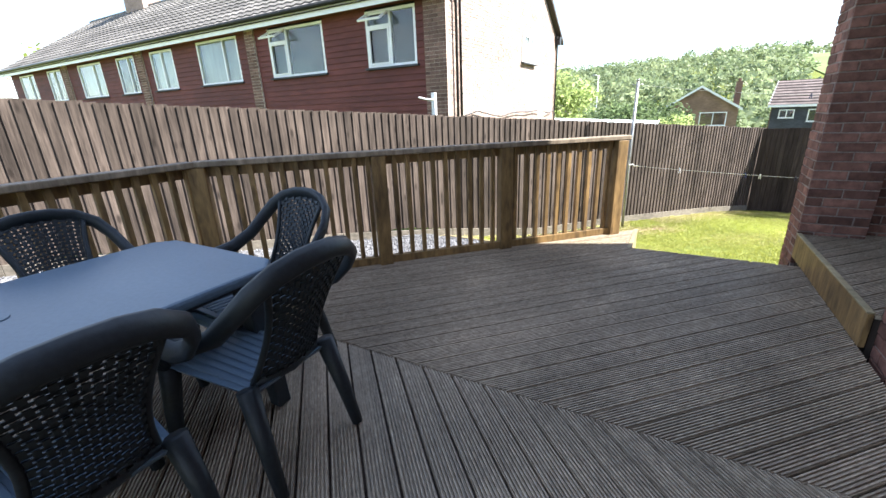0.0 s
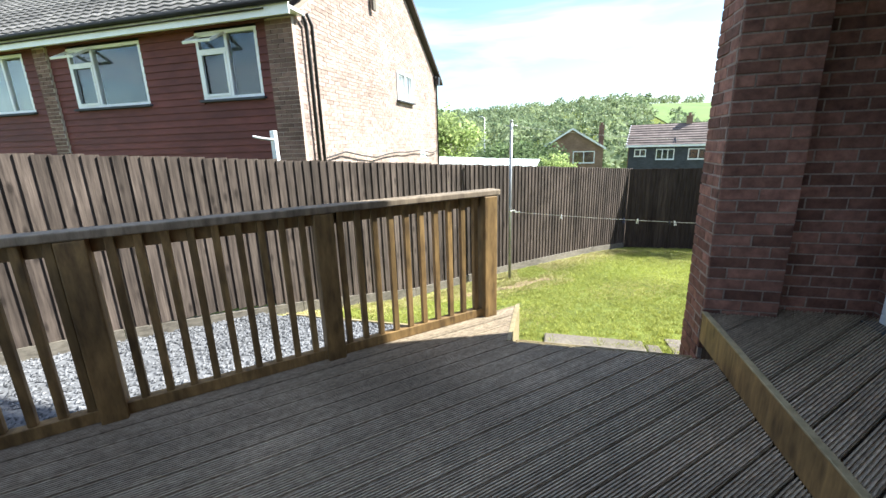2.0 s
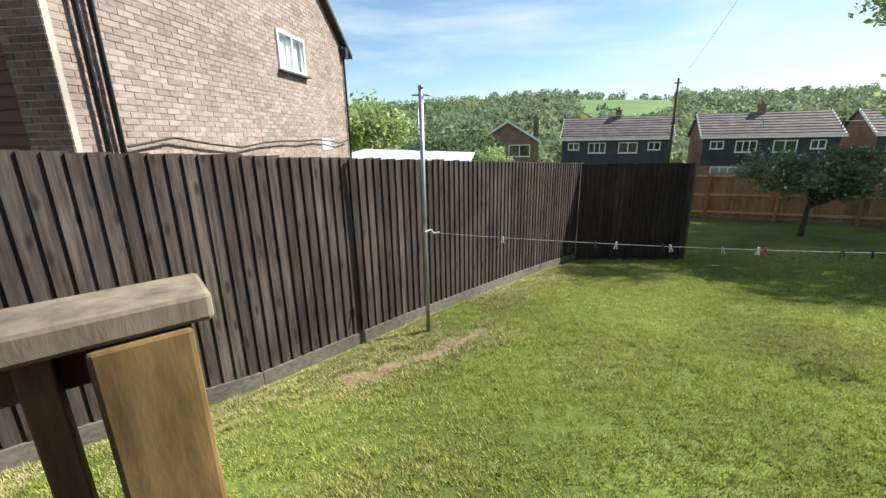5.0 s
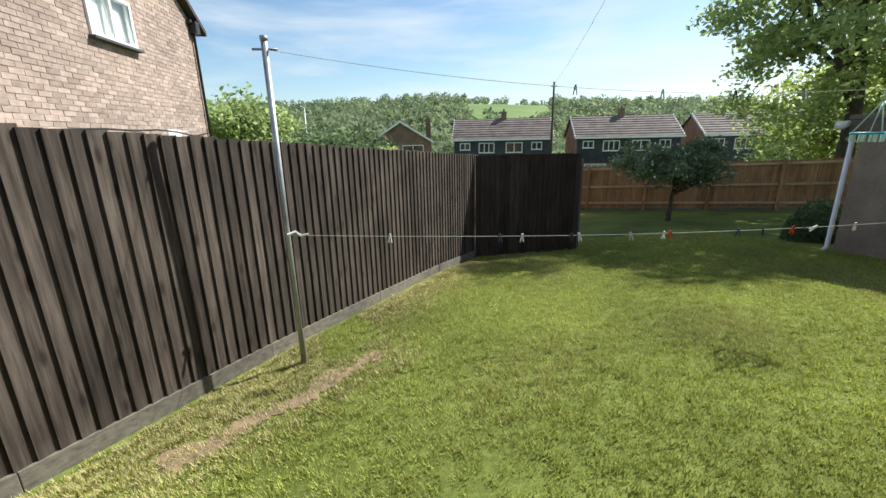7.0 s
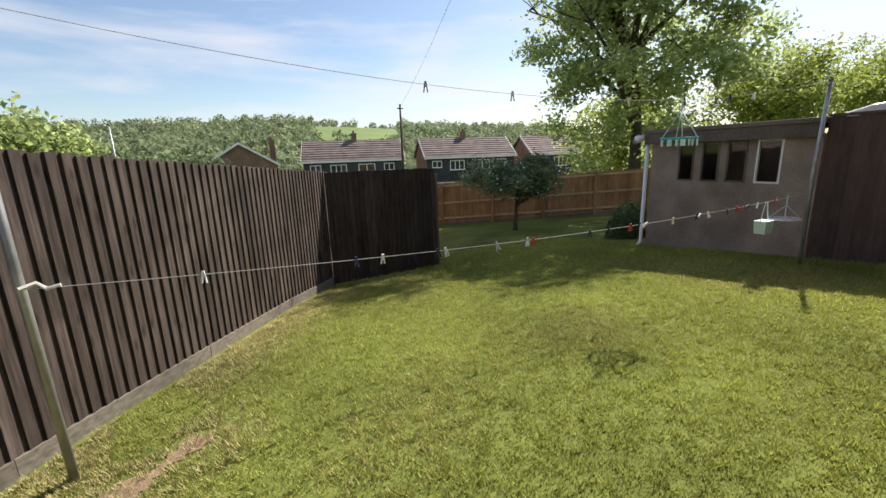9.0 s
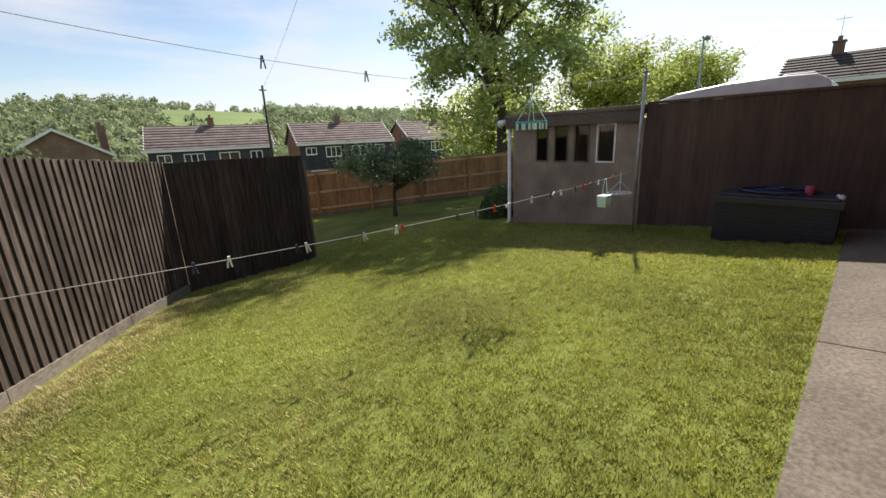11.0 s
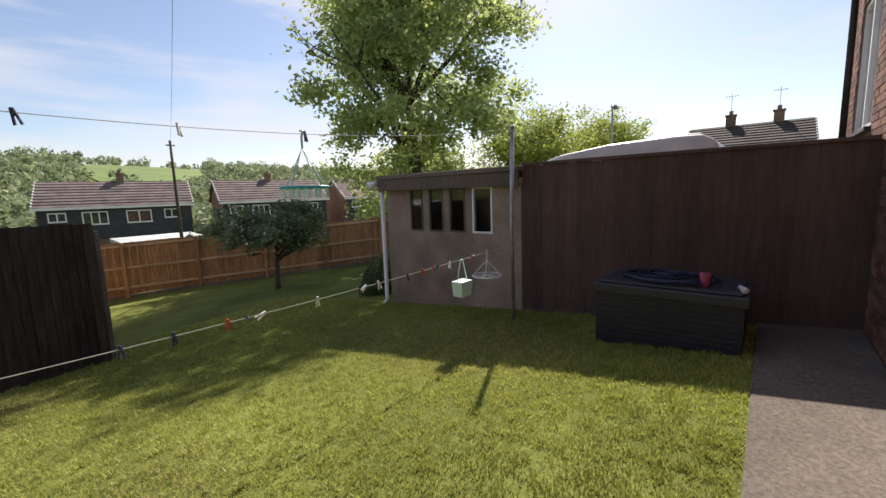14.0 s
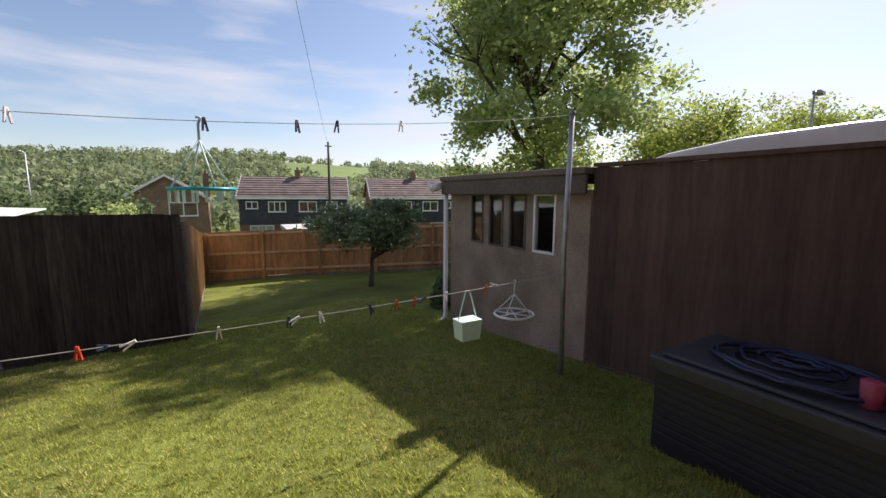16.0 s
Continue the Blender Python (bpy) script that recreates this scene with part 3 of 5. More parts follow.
def brick_wall(parent, m, w, h, mat, mortar, holes=(), long=0.215, tall=0.065, joint=0.010, depth=0.007, top=None, parts=0, back=0.2, seed=1):
    """A wall in local x and z, outside towards -y; holes (x0, x1, z0, z1) go through it. parts: so many bricks are objects of their own."""
    wall = new("wall")
    wall.parent, wall.matrix_local = parent, m
    xs = sorted({0, w, *[q for o in holes for q in o[:2]]})
    zs = sorted({0, h, *[q for o in holes for q in o[2:]]})
    s = Shape()
    for x0, x1 in zip(xs, xs[1:]):
        for z0, z1 in zip(zs, zs[1:]):
            if not any(o[0] < (x0 + x1) / 2 < o[1] and o[2] < (z0 + z1) / 2 < o[3] for o in holes):
                s.box(x0, x1, depth, back, z0, z1)
    if top:
        s.prism([(0, depth, h), (w, depth, h), (w / 2, depth, top)], [(0, back, h), (w, back, h), (w / 2, back, top)])
    s.make("mortar", mortar, wall)
    s, r, left = Shape(), random.Random(seed), parts
    shared = {}
    z, row = 0.0, 0
    while z + tall < (top or h):
        x = 0.0 if row % 2 == 0 else -(long + joint) / 2
        lo, hi = 0.0, w
        if z > h:
            cutw = (z + tall - h) / (top - h) * w / 2
            lo, hi = cutw, w - cutw
        while x < hi:
            a, b = max(x, lo), min(x + long, hi)
            for o in holes:
                if o[2] - 0.02 < z + tall / 2 < o[3] + 0.02 and a < o[1] and b > o[0]:
                    if a < o[0]:
                        b = o[0] - 0.004
                    elif b > o[1]:
                        a = o[1] + 0.004
                    else:
                        b = a
            if b - a > 0.03:
                proud = r.uniform(-0.002, 0.003)
                if left > 0:
                    left -= 1
                    key = round(b - a, 3)
                    if key not in shared:
                        q, e = Shape(), 0.004
                        f0 = [(0, depth + 0.02, 0), (key, depth + 0.02, 0), (key, depth + 0.02, tall), (0, depth + 0.02, tall)]
                        f1 = [(0, e, 0), (key, e, 0), (key, e, tall), (0, e, tall)]
                        f2 = [(e, 0, e), (key - e, 0, e), (key - e, 0, tall - e), (e, 0, tall - e)]
                        q.prism(f0, f1), q.prism(f1, f2)
                        shared[key] = q.data("brick", mat)
                    ob = new("brick", shared[key])
                    ob.parent, ob.matrix_local = wall, pose(a, -proud, z)
                else:
                    s.box(a, b, -proud, depth + 0.01, z, z + tall)
            x += long + joint
        z += tall + joint
        row += 1
    if s.f:
        tagged(s.make("brickwork", mat, wall), kind="stuff")
    return wall


# ---- own house ----
home = thing("house", "red brick house with a recessed porch and brick piers", "house", kind="structure")
TOP = 4.9
# pier at the deck's corner: west, south and north faces
brick_wall(home, pose(1.045, 4.82, -0.5, 0, 0, -90), 0.352, 2.95, M_BRICK, M_MORTAR, parts=80, back=0.18, seed=2)
brick_wall(home, pose(1.047, 4.45, 0.10), 0.435, 2.4, M_BRICK, M_MORTAR, parts=75, back=0.18, seed=3)
brick_wall(home, pose(1.485, 4.60, 0.10), 0.60, 2.4, M_BRICK, M_MORTAR, parts=100, back=0.2, seed=4)
# porch back wall with the door
brick_wall(home, pose(2.08, 4.60, 0.10, 0, 0, -90), 1.78, 2.4, M_BRICK, M_MORTAR, holes=[(0.12, 1.05, 0.27, 2.3)], parts=40, back=0.2, seed=5)
brick_wall(home, pose(1.10, 2.82, -0.1, 0, 0, -90), 5.4, TOP + 0.1, M_BRICK, M_MORTAR, parts=120, back=0.2, seed=6)
brick_wall(home, pose(2.1, 2.82, 0.1, 0, 0, 180), 0.98, 2.4, M_BRICK, M_MORTAR, back=0.2, seed=7)
# walls over the porch
brick_wall(home, pose(1.045, 4.82, 2.46, 0, 0, -90), 2.0, TOP - 2.46, M_BRICK, M_MORTAR, back=0.2, seed=8)
# wall along the path
brick_wall(home, pose(10.4, 4.82, -0.6, 0, 0, 180), 9.3, TOP + 0.6, M_BRICK, M_MORTAR, holes=[(0.55, 1.75, 2.15, 3.6), (5.9, 7.2, 1.6, 2.8)], parts=0, back=0.2, seed=9)
window(home, pose(9.85, 4.78, 1.55, 0, 0, 180), 1.2, 1.45, [1, 1])
window(home, pose(4.5, 4.78, 1.0, 0, 0, 180), 1.3, 1.2, [1, 1])
s = Shape()
s.box(1.3, 2.08, 2.83, 4.6, 2.46, 2.6)
s.make("porch_ceiling", M_UPVC, home)
s = Shape()
s.slab([(1.3, -2.6), (10.2, -2.6), (10.2, 4.6), (1.3, 4.6)], TOP - 0.1, TOP)
s.make("floor_slab", M_MORTAR, home)
s = Shape()
s.prism([(0.85, -3, TOP), (10.6, -3, TOP), (10.6, 5.05, TOP), (0.85, 5.05, TOP)], [(0.85, 0.6, TOP + 2.2), (10.6, 0.6, TOP + 2.2), (10.6, 1.4, TOP + 2.2), (0.85, 1.4, TOP + 2.2)])
s.make("roof", M_TILE, home)
s = Shape()
s.box(1.3, 10.2, -2.6, -2.4, -0.2, TOP)
s.box(10.2, 10.4, -2.6, 4.6, -0.2, TOP)
s.make("rear_wall", M_FARBRICK, home)
door = new("door")
door.parent, door.matrix_local = home, pose(2.06, 4.48, 0.37, 0, 0, -90)
s = Shape()
s.box(0, 0.93, -0.02, 0.06, 0, 0.06), s.box(0, 0.93, -0.02, 0.06, 1.97, 2.03), s.box(0, 0.06, -0.02, 0.06, 0.06, 1.97), s.box(0.87, 0.93, -0.02, 0.06, 0.06, 1.97)
s.box(0.06, 0.87, 0.0, 0.05, 0.06, 0.95), s.box(0.06, 0.16, 0.0, 0.05, 0.95, 1.97), s.box(0.77, 0.87, 0.0, 0.05, 0.95, 1.97), s.box(0.16, 0.77, 0.0, 0.05, 1.87, 1.97)
s.make("frame", M_UPVC, door, bevel=0.006)
s = Shape()
s.box(0.16, 0.77, 0.02, 0.03, 0.95, 1.87)
s.make("pane", M_GLASS, door)
s = Shape()
s.box(0.1, 0.13, -0.06, 0.0, 0.98, 1.12), s.box(0.1, 0.22, -0.06, -0.04, 1.06, 1.08)
s.make("handle", M_STEEL, door)
s = Shape()
s.box(-0.02, 0.95, -0.10, 0.06, -0.03, -0.001)
s.make("sill", M_SLATEHUNG, door)
s = Shape()
s.tube([(9.98, 4.89, -0.35), (9.98, 4.89, TOP - 0.3), (9.98, 5.05, TOP - 0.1)], 0.035, 10)
s.make("drainpipe", M_BLACK, home, True)
s = Shape()
s.tube([(4.98, 4.87, -0.37), (4.98, 4.87, 0.6), (4.98, 4.87, 0.94)], 0.021, 10)
for z in (-0.1, 0.7):
    s.box(4.94, 5.02, 4.82, 4.86, z, z + 0.03)
s.make("waste_pipe", M_SHEDROOF, home, True)
s = Shape()
s.box(4.80, 5.25, 4.822, 4.93, 0.93, 1.42)
s.box(4.83, 5.22, 4.93, 4.942, 0.96, 1.39)
s.make("meter_box", M_UPVC, home, bevel=0.012)
s = Shape()
s.tube([(0.8, 5.1, TOP - 0.02), (10.6, 5.1, TOP - 0.02)], 0.05, 8)
s.make("gutter", M_BLACK, home, True)

# concrete path and slabs
path = thing("path", "weathered concrete slab path along the house wall", "path", kind="structure")
edges = [1.12, 2.05, 3.93, 7.9]
for a, b in zip(edges, edges[1:]):
    s = Shape()
    s.prism([(x, y, -0.7) for x, y in ((a + 0.004, 4.825), (b - 0.004, 4.825), (b - 0.004, 5.57), (a + 0.004, 5.57))], [(x, y, lawn_z(y) + 0.016) for x, y in ((a + 0.004, 4.825), (b - 0.004, 4.825), (b - 0.004, 5.57), (a + 0.004, 5.57))])
    s.make("slab", M_CONCRETE, path, bevel=0.006)
pad = thing("paving", "rough worn concrete slabs at the foot of the step", "paving", kind="structure")
for x0, x1, y1 in ((-0.02, 0.90, 5.44), (0.91, 1.03, 5.36), (-0.225, -0.03, 4.95)):
    s = Shape()
    s.prism([(x, y, -0.7) for x, y in ((x0, 4.545), (x1, 4.545), (x1, y1), (x0, y1))], [(x, y, lawn_z(y) + 0.02) for x, y in ((x0, 4.545), (x1, 4.545), (x1, y1), (x0, y1))])
    s.make("slab", M_CONCRETE, pad, bevel=0.015)
s = Shape()
s.tube([(-0.11, 4.80, -0.31), (-0.11, 4.80, -0.20), (-0.11, 4.80, -0.18)], [0.05, 0.05, 0.035], 10)
tagged(s.make("drain_cap", M_BLACK, None, True), "small black plastic drain cap beside the concrete slab", "drain")

# ---- neighbouring terrace ----
terrace = thing("terraced_house", "brick terrace with red hung cladding, white windows and a tiled roof", "house")
GX, FY, BY, EAVE, RIDGE = -4.15, 8.05, 15.86, 3.72, 6.3
brick_wall(terrace, pose(GX - 0.10, FY, -1.6, 0, 0, 88.5), 7.8, EAVE + 1.6, M_BUFF, M_BUFFMORTAR, holes=[(4.27, 5.4, 4.35, 5.09)], top=RIDGE + 1.6, back=0.25, seed=11)
window(terrace, pose(GX + 0.03, FY + 4.27, 2.75, 0, 0, 88.5), 1.13, 0.74, [1, 1], back=M_CURTAIN)
WINS = [(-6.28, -4.98, 2.47, 3.60, 0), (-9.45, -7.56, 2.47, 3.60, 0), (-12.53, -10.7, 2.47, 3.62, -1), (-15.05, -13.8, 2.46, 3.6, -1), (-17.2, -16.05, 2.45, 3.6, -1), (-20.1, -18.3, 2.45, 3.6, -1), (-22.85, -21.6, 2.45, 3.6, -1), (-25.7, -24.2, 2.45, 3.6, -1)]
PILL = [(-4.76, -4.25), (-10.3, -9.95), (-15.85, -15.45), (-21.35, -20.95)]
s = Shape()
z = -1.6
while z < EAVE - 0.02:
    segs, x = [], -26.6
    for a, b in sorted([(w[0], w[1]) for w in WINS if w[2] - 0.04 < z + 0.07 < w[3]] + PILL):
        segs.append((x, a))
        x = b
    for a, b in segs:
        if b - a > 0.02:
            s.prism([(a, FY - 0.045, z), (b, FY - 0.045, z), (b, FY, z), (a, FY, z)], [(a, FY - 0.02, z + 0.15), (b, FY - 0.02, z + 0.15), (b, FY, z + 0.15), (a, FY, z + 0.15)])
    z += 0.125
tagged(s.make("cladding", M_CLAD, terrace), "dark red horizontal lapped cladding")
for i, (a, b) in enumerate(PILL):
    brick_wall(terrace, pose(a, FY - 0.09, -1.6), b - a, EAVE + 1.55, M_BROWNBRICK, M_BUFFMORTAR, back=0.09, seed=20 + i)
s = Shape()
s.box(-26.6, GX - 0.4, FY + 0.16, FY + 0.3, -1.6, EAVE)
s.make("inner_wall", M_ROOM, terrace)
for i, (a, b, z0, z1, o) in enumerate(WINS):
    window(terrace, pose(a, FY - 0.02, z0), b - a, z1 - z0, [1, 1] if i in (0, 3, 6) else [1, 2] if i == 1 else [2, 1], open_top=o, back=M_CURTAIN if i in (2, 3, 5) else M_ROOM)
s = Shape()
s.box(-26.9, GX + 0.05, FY - 0.32, FY + 0.1, EAVE - 0.02, EAVE + 0.03)
s.box(-26.9, GX + 0.05, FY - 0.35, FY - 0.32, EAVE - 0.10, EAVE + 0.10)
s.make("soffit", M_UPVC, terrace)
s = Shape()
s.tube([(-26.9, FY - 0.40, EAVE + 0.10), (GX + 0.12, FY - 0.40, EAVE + 0.10)], 0.055, 8)
s.make("gutter", M_BLACK, terrace, True)
# roof of lapped pantiles
def pantiles(x0, x1, ya, za, yb, zb, course, col, waves=4):
    s = Shape()
    run, rise = yb - ya, zb - za
    n, c = round(math.hypot(run, rise) / course), round((x1 - x0) / col)
    up = Vector((0, -rise * (1 if run > 0 else -1), abs(run))).normalized()
    for j in range(n):
        p0, p1 = Vector((0, ya + run * j / n, za + rise * j / n)), Vector((0, ya + run * (j + 1.08) / n, za + rise * (j + 1.08) / n))
        o = len(s.v)
        for i in range(c * waves + 1):
            x, h = x0 + (x1 - x0) * i / (c * waves), 0.028 * (0.5 + 0.5 * math.cos(2 * math.pi * i / waves))
            s.v += [tuple(p0 + Vector((x, 0, 0)) + up * (0.0 + h)), tuple(p0 + Vector((x, 0, 0)) + up * (0.035 + h)), tuple(p1 + Vector((x, 0, 0)) + up * (0.004 + h))]
        for i in range(c * waves):
            a = o + 3 * i
            s.f += [(a, a + 3, a + 4, a + 1), (a + 1, a + 4, a + 5, a + 2)]
    return s


tagged(pantiles(-27.0, GX + 0.16, FY - 0.42, EAVE + 0.06, (FY + BY) / 2, RIDGE + 0.12, 0.34, 0.30).make("roof_tiles", M_TILE, terrace), kind="stuff")
s = Shape()
ym = (FY + BY) / 2
s.prism([(-27, FY - 0.4, EAVE), (-27, BY + 0.3, EAVE - 0.1), (-27, ym, RIDGE + 0.04)], [(GX - 0.4, FY - 0.4, EAVE), (GX - 0.4, BY + 0.3, EAVE - 0.1), (GX - 0.4, ym, RIDGE + 0.04)])
s.prism([(GX - 0.4, ym, RIDGE + 0.02), (GX + 0.18, ym, RIDGE + 0.02), (GX + 0.27, BY + 0.3, EAVE - 0.16), (GX - 0.4, BY + 0.3, EAVE - 0.16)], [(GX - 0.4, ym, RIDGE + 0.13), (GX + 0.18, ym, RIDGE + 0.13), (GX + 0.27, BY + 0.3, EAVE - 0.05), (GX - 0.4, BY + 0.3, EAVE - 0.05)])
s.make("roof", M_FASCIA, terrace)
s = Shape()
s.tube([(-27, ym, RIDGE + 0.12), (GX + 0.2, ym, RIDGE + 0.12)], 0.11, 8)
s.make("ridge_tiles", M_TILE, terrace, True)
s = Shape()
s.box(-22.9, -21.4, ym - 0.3, ym + 0.5, RIDGE - 0.6, RIDGE + 1.5)
s.box(-23.0, -21.3, ym - 0.4, ym + 0.6, RIDGE + 1.5, RIDGE + 1.62)
for x in (-22.5, -21.8):
    s.tube([(x, ym + 0.1, RIDGE + 1.6), (x, ym + 0.1, RIDGE + 2.0)], 0.13, 10)
s.make("chimney", M_BUFF, terrace)
for x, y in ((GX - 0.02, FY + 0.22), (GX - 0.02, FY + 0.40), (GX + 0.15, BY - 0.12)):
    s = Shape()
    s.tube([(x, y, -1.5), (x, y, EAVE - 0.1), (x + 0.02, y - 0.15, EAVE + 0.05)], 0.031, 8)
    s.make("drainpipe", M_BLACK, terrace, True)
s = Shape()
s.box(GX + 0.06, GX + 0.26, BY - 0.22, BY - 0.02, EAVE - 0.2, EAVE + 0.05)
s.tube([(GX + 0.15, BY + 0.2, EAVE + 0.0), (GX + 0.15, BY - 0.3, EAVE + 0.02)], 0.05, 8)
s.make("hopper", M_BLACK, terrace)
s = Shape()
s.tube([(GX - 0.0 + 0.025 * i * 0.8, FY + 0.45 + i * 0.7, 1.37 + 0.10 * math.sin(i * 1.3) * (i % 2)) for i in range(11)], 0.016, 5)
s.make("cable", M_BLACK, terrace)
s = Shape()
s.box(GX + 0.04, GX + 0.09, FY + 2.9, FY + 3.05, 4.55, 4.85)
s.make("vent", M_CONCRETE, terrace)
s = Shape()
s.box(GX + 0.02, GX + 0.07, FY + 5.9, FY + 6.9, 1.16, 1.42)
s.make("utility_box", M_UPVC, terrace)

# white post with a bracket beyond the fence
s = Shape()
s.box(-3.73, -3.66, 6.38, 6.45, lawn_z(6.4) - 0.1, 1.80)
s.tube([(-3.68, 6.38, 1.68), (-3.80, 6.30, 1.70), (-3.9, 6.25, 1.73)], 0.018, 6)
tagged(s.make("tap_post", M_UPVC, None, bevel=0.008), "white plastic post with a small black bracket behind the fence", "post")

# ---- shed ----
shed = thing("concrete_shed", "pebbledashed concrete panel shed with four narrow windows", "shed")
SY = [8.22, 10.87]
OPEN = [(8.68, 9.03), (9.16, 9.47), (9.59, 9.89), (10.02, 10.31)]
s = Shape()
ycuts = [SY[0]] + [q for o in OPEN for q in o] + [SY[1]]
for i in range(len(ycuts) - 1):
    if i % 2 == 0:
        s.box(7.88, 7.96, ycuts[i], ycuts[i + 1], -1.2, 1.15)
    else:
        s.box(7.88, 7.96, ycuts[i], ycuts[i + 1], -1.2, 0.42), s.box(7.88, 7.96, ycuts[i], ycuts[i + 1], 1.11, 1.15)
s.box(7.96, 10.6, SY[1] - 0.08, SY[1], -1.2, 1.15), s.box(7.96, 10.6, SY[0], SY[0] + 0.08, -1.2, 1.15), s.box(10.6, 10.68, SY[0], SY[1], -1.2, 1.15)
s.make("panel", M_SHED, shed)
s = Shape()
s.box(7.74, 10.8, SY[0] - 0.02, SY[1] + 0.12, 1.30, 1.37)
s.box(7.76, 7.80, SY[0] - 0.02, SY[1] + 0.1, 1.10, 1.30)
s.make("flat_roof", M_SHEDROOF, shed, bevel=0.01)
for i, (a, b) in enumerate(OPEN):
    s, e = Shape(), 0.028
    s.box(7.87, 7.93, a, a + e, 0.42, 1.11), s.box(7.87, 7.93, b - e, b, 0.42, 1.11), s.box(7.87, 7.93, a + e, b - e, 0.42, 0.42 + e), s.box(7.87, 7.93, a + e, b - e, 1.11 - e, 1.11)
    s.make("window_frame", M_UPVC if i == 0 else M_CONCRETE, shed)
    s = Shape()
    s.box(7.90, 7.905, a + e, b - e, 0.42 + e, 1.11 - e)
    s.make("pane", M_GLASS, shed)
s = Shape()
s.tube([(7.82, SY[1] + 0.06, 1.12), (7.82, SY[1] + 0.06, -0.86), (7.74, SY[1] + 0.06, -0.93)], 0.036, 10)
s.make("drainpipe", M_UPVC, shed, True)
s = Shape()
s.tube([(7.80, SY[1] + 0.15, 1.24), (7.62, SY[1] + 0.16, 1.20)], [0.05, 0.075], 10)
s.make("floodlight", M_UPVC, shed, True)

# ---- storage box ----
chest = thing("storage_box", "dark navy plastic garden storage box with a grey lid", "storage box")
s = Shape()
CX0, CX1, CY0, CY1, CZ = 6.86, 7.62, 5.62, 6.89, -0.02
s.box(CX0 + 0.03, CX1, CY0 + 0.03, CY1 - 0.03, -0.55, CZ + 0.03)
for i in range(9):
    z = -0.42 + i * 0.05
    s.box(CX0 + 0.022, CX0 + 0.03, CY0 + 0.05, CY1 - 0.05, z, z + 0.035)
s.make("body", M_BOX, chest, bevel=0.008)
s = Shape()
s.box(CX0, CX1 + 0.02, CY0, CY1, CZ + 0.032, CZ + 0.12)
s.box(CX0 + 0.05, CX1 - 0.03, CY0 + 0.05, CY1 - 0.05, CZ + 0.12, CZ + 0.145)
s.make("lid", M_LID, chest, bevel=0.02)
s = Shape()
r = random.Random(3)
pts = []
for i in range(190):
    a = i * 0.21
    rr = 0.20 + 0.13 * math.sin(i * 0.031) + r.uniform(-0.015, 0.015)
    pts.append((7.24 + rr * 0.85 * math.cos(a), 6.28 + rr * 1.25 * math.sin(a), CZ + 0.16 + 0.05 * (i / 190) + r.uniform(0, 0.012)))
s.tube(pts, 0.011, 6)
tagged(s.make("hose", M_HOSE, None, True), "loosely coiled dark blue hose lying on the storage box", "hose")
s = Shape()
s.tube([(7.08, 5.96, CZ + 0.146), (7.08, 5.96, CZ + 0.15), (7.08, 5.96, CZ + 0.27), (7.08, 5.96, CZ + 0.272)], [0.034, 0.038, 0.046, 0.043], 14)
tagged(s.make("cup", M_PINK, None, True), "pink plastic beaker standing on the storage box", "cup")
s = Shape()
s.tube([(7.1, 5.70, CZ + 0.165), (7.0, 5.67, CZ + 0.165)], [0.022, 0.018], 10)
s.tube([(7.0, 5.67, CZ + 0.165), (6.97, 5.66, CZ + 0.165)], [0.028, 0.028], 10)
tagged(s.make("hose_nozzle", M_WHITE, None, True), "small white plastic hose connector on the box lid", "hose fitting")

# ---- washing lines ----
def pole(x, y, top, label):
    s = Shape()
    z = ground_z(x, y)
    s.tube([(x, y, z - 0.1), (x - 0.012, y + 0.02, (z + top) / 2), (x, y, top)], 0.024, 12)
    root = tagged(s.make("line_post", M_STEEL, None, True), label, "post", "washing line posts")
    s = Shape()
    s.tube([(x, y, top - 0.001), (x, y, top + 0.03)], 0.028, 12)
    s.tube([(x - 0.09, y, top - 0.06), (x + 0.09, y, top - 0.06)], 0.009, 6)
    s.make("cap", M_STEEL, root, True)
    return root


pole(-0.68, 8.36, 1.87, "galvanised steel washing line post standing in the lawn")
pole(7.40, 8.08, 1.80, "galvanised steel washing line post beside the shed")


def line_z(x, upper):
    t = (x + 0.68) / 8.08
    sag = 4 * t * (1 - t)
    return (1.81 - 0.01 * t - 0.34 * sag) if upper else (0.41 - 0.04 * t - 0.12 * sag)


def line_y(x):
    return 8.36 - 0.28 * (x + 0.68) / 8.08


for upper, label in ((True, "thin pale washing line hung between two posts"), (False, "low pale washing line between two posts")):
    s = Shape()
    s.tube([(x, line_y(x), line_z(x, upper)) for x in [-0.68 + 8.08 * i / 40 for i in range(41)]], 0.0022 if upper else 0.003, 5)
    if not upper:
        s.tube([(-0.68, 8.32, 0.42), (-0.62, 8.36, 0.435), (-0.58, 8.35, 0.40), (-0.52, 8.355, 0.41)], 0.012, 6)
    tagged(s.make("washing_line", M_LINE), label, "washing line", "washing lines")


def peg_mesh(name, mat):
    s = Shape()
    for a in (-1, 1):
        s.prism([(a * 0.014 - 0.004, -0.006, -0.055), (a * 0.014 + 0.004, -0.006, -0.055), (a * 0.014 + 0.004, 0.006, -0.055), (a * 0.014 - 0.004, 0.006, -0.055)],
                [(a * 0.003 - 0.004, -0.006, 0.022), (a * 0.003 + 0.004, -0.006, 0.022), (a * 0.003 + 0.004, 0.006, 0.022), (a * 0.003 - 0.004, 0.006, 0.022)])
    s.tube([(-0.012, 0, -0.012), (0.012, 0, -0.012)], 0.005, 6)
    return s.data("peg", mat)


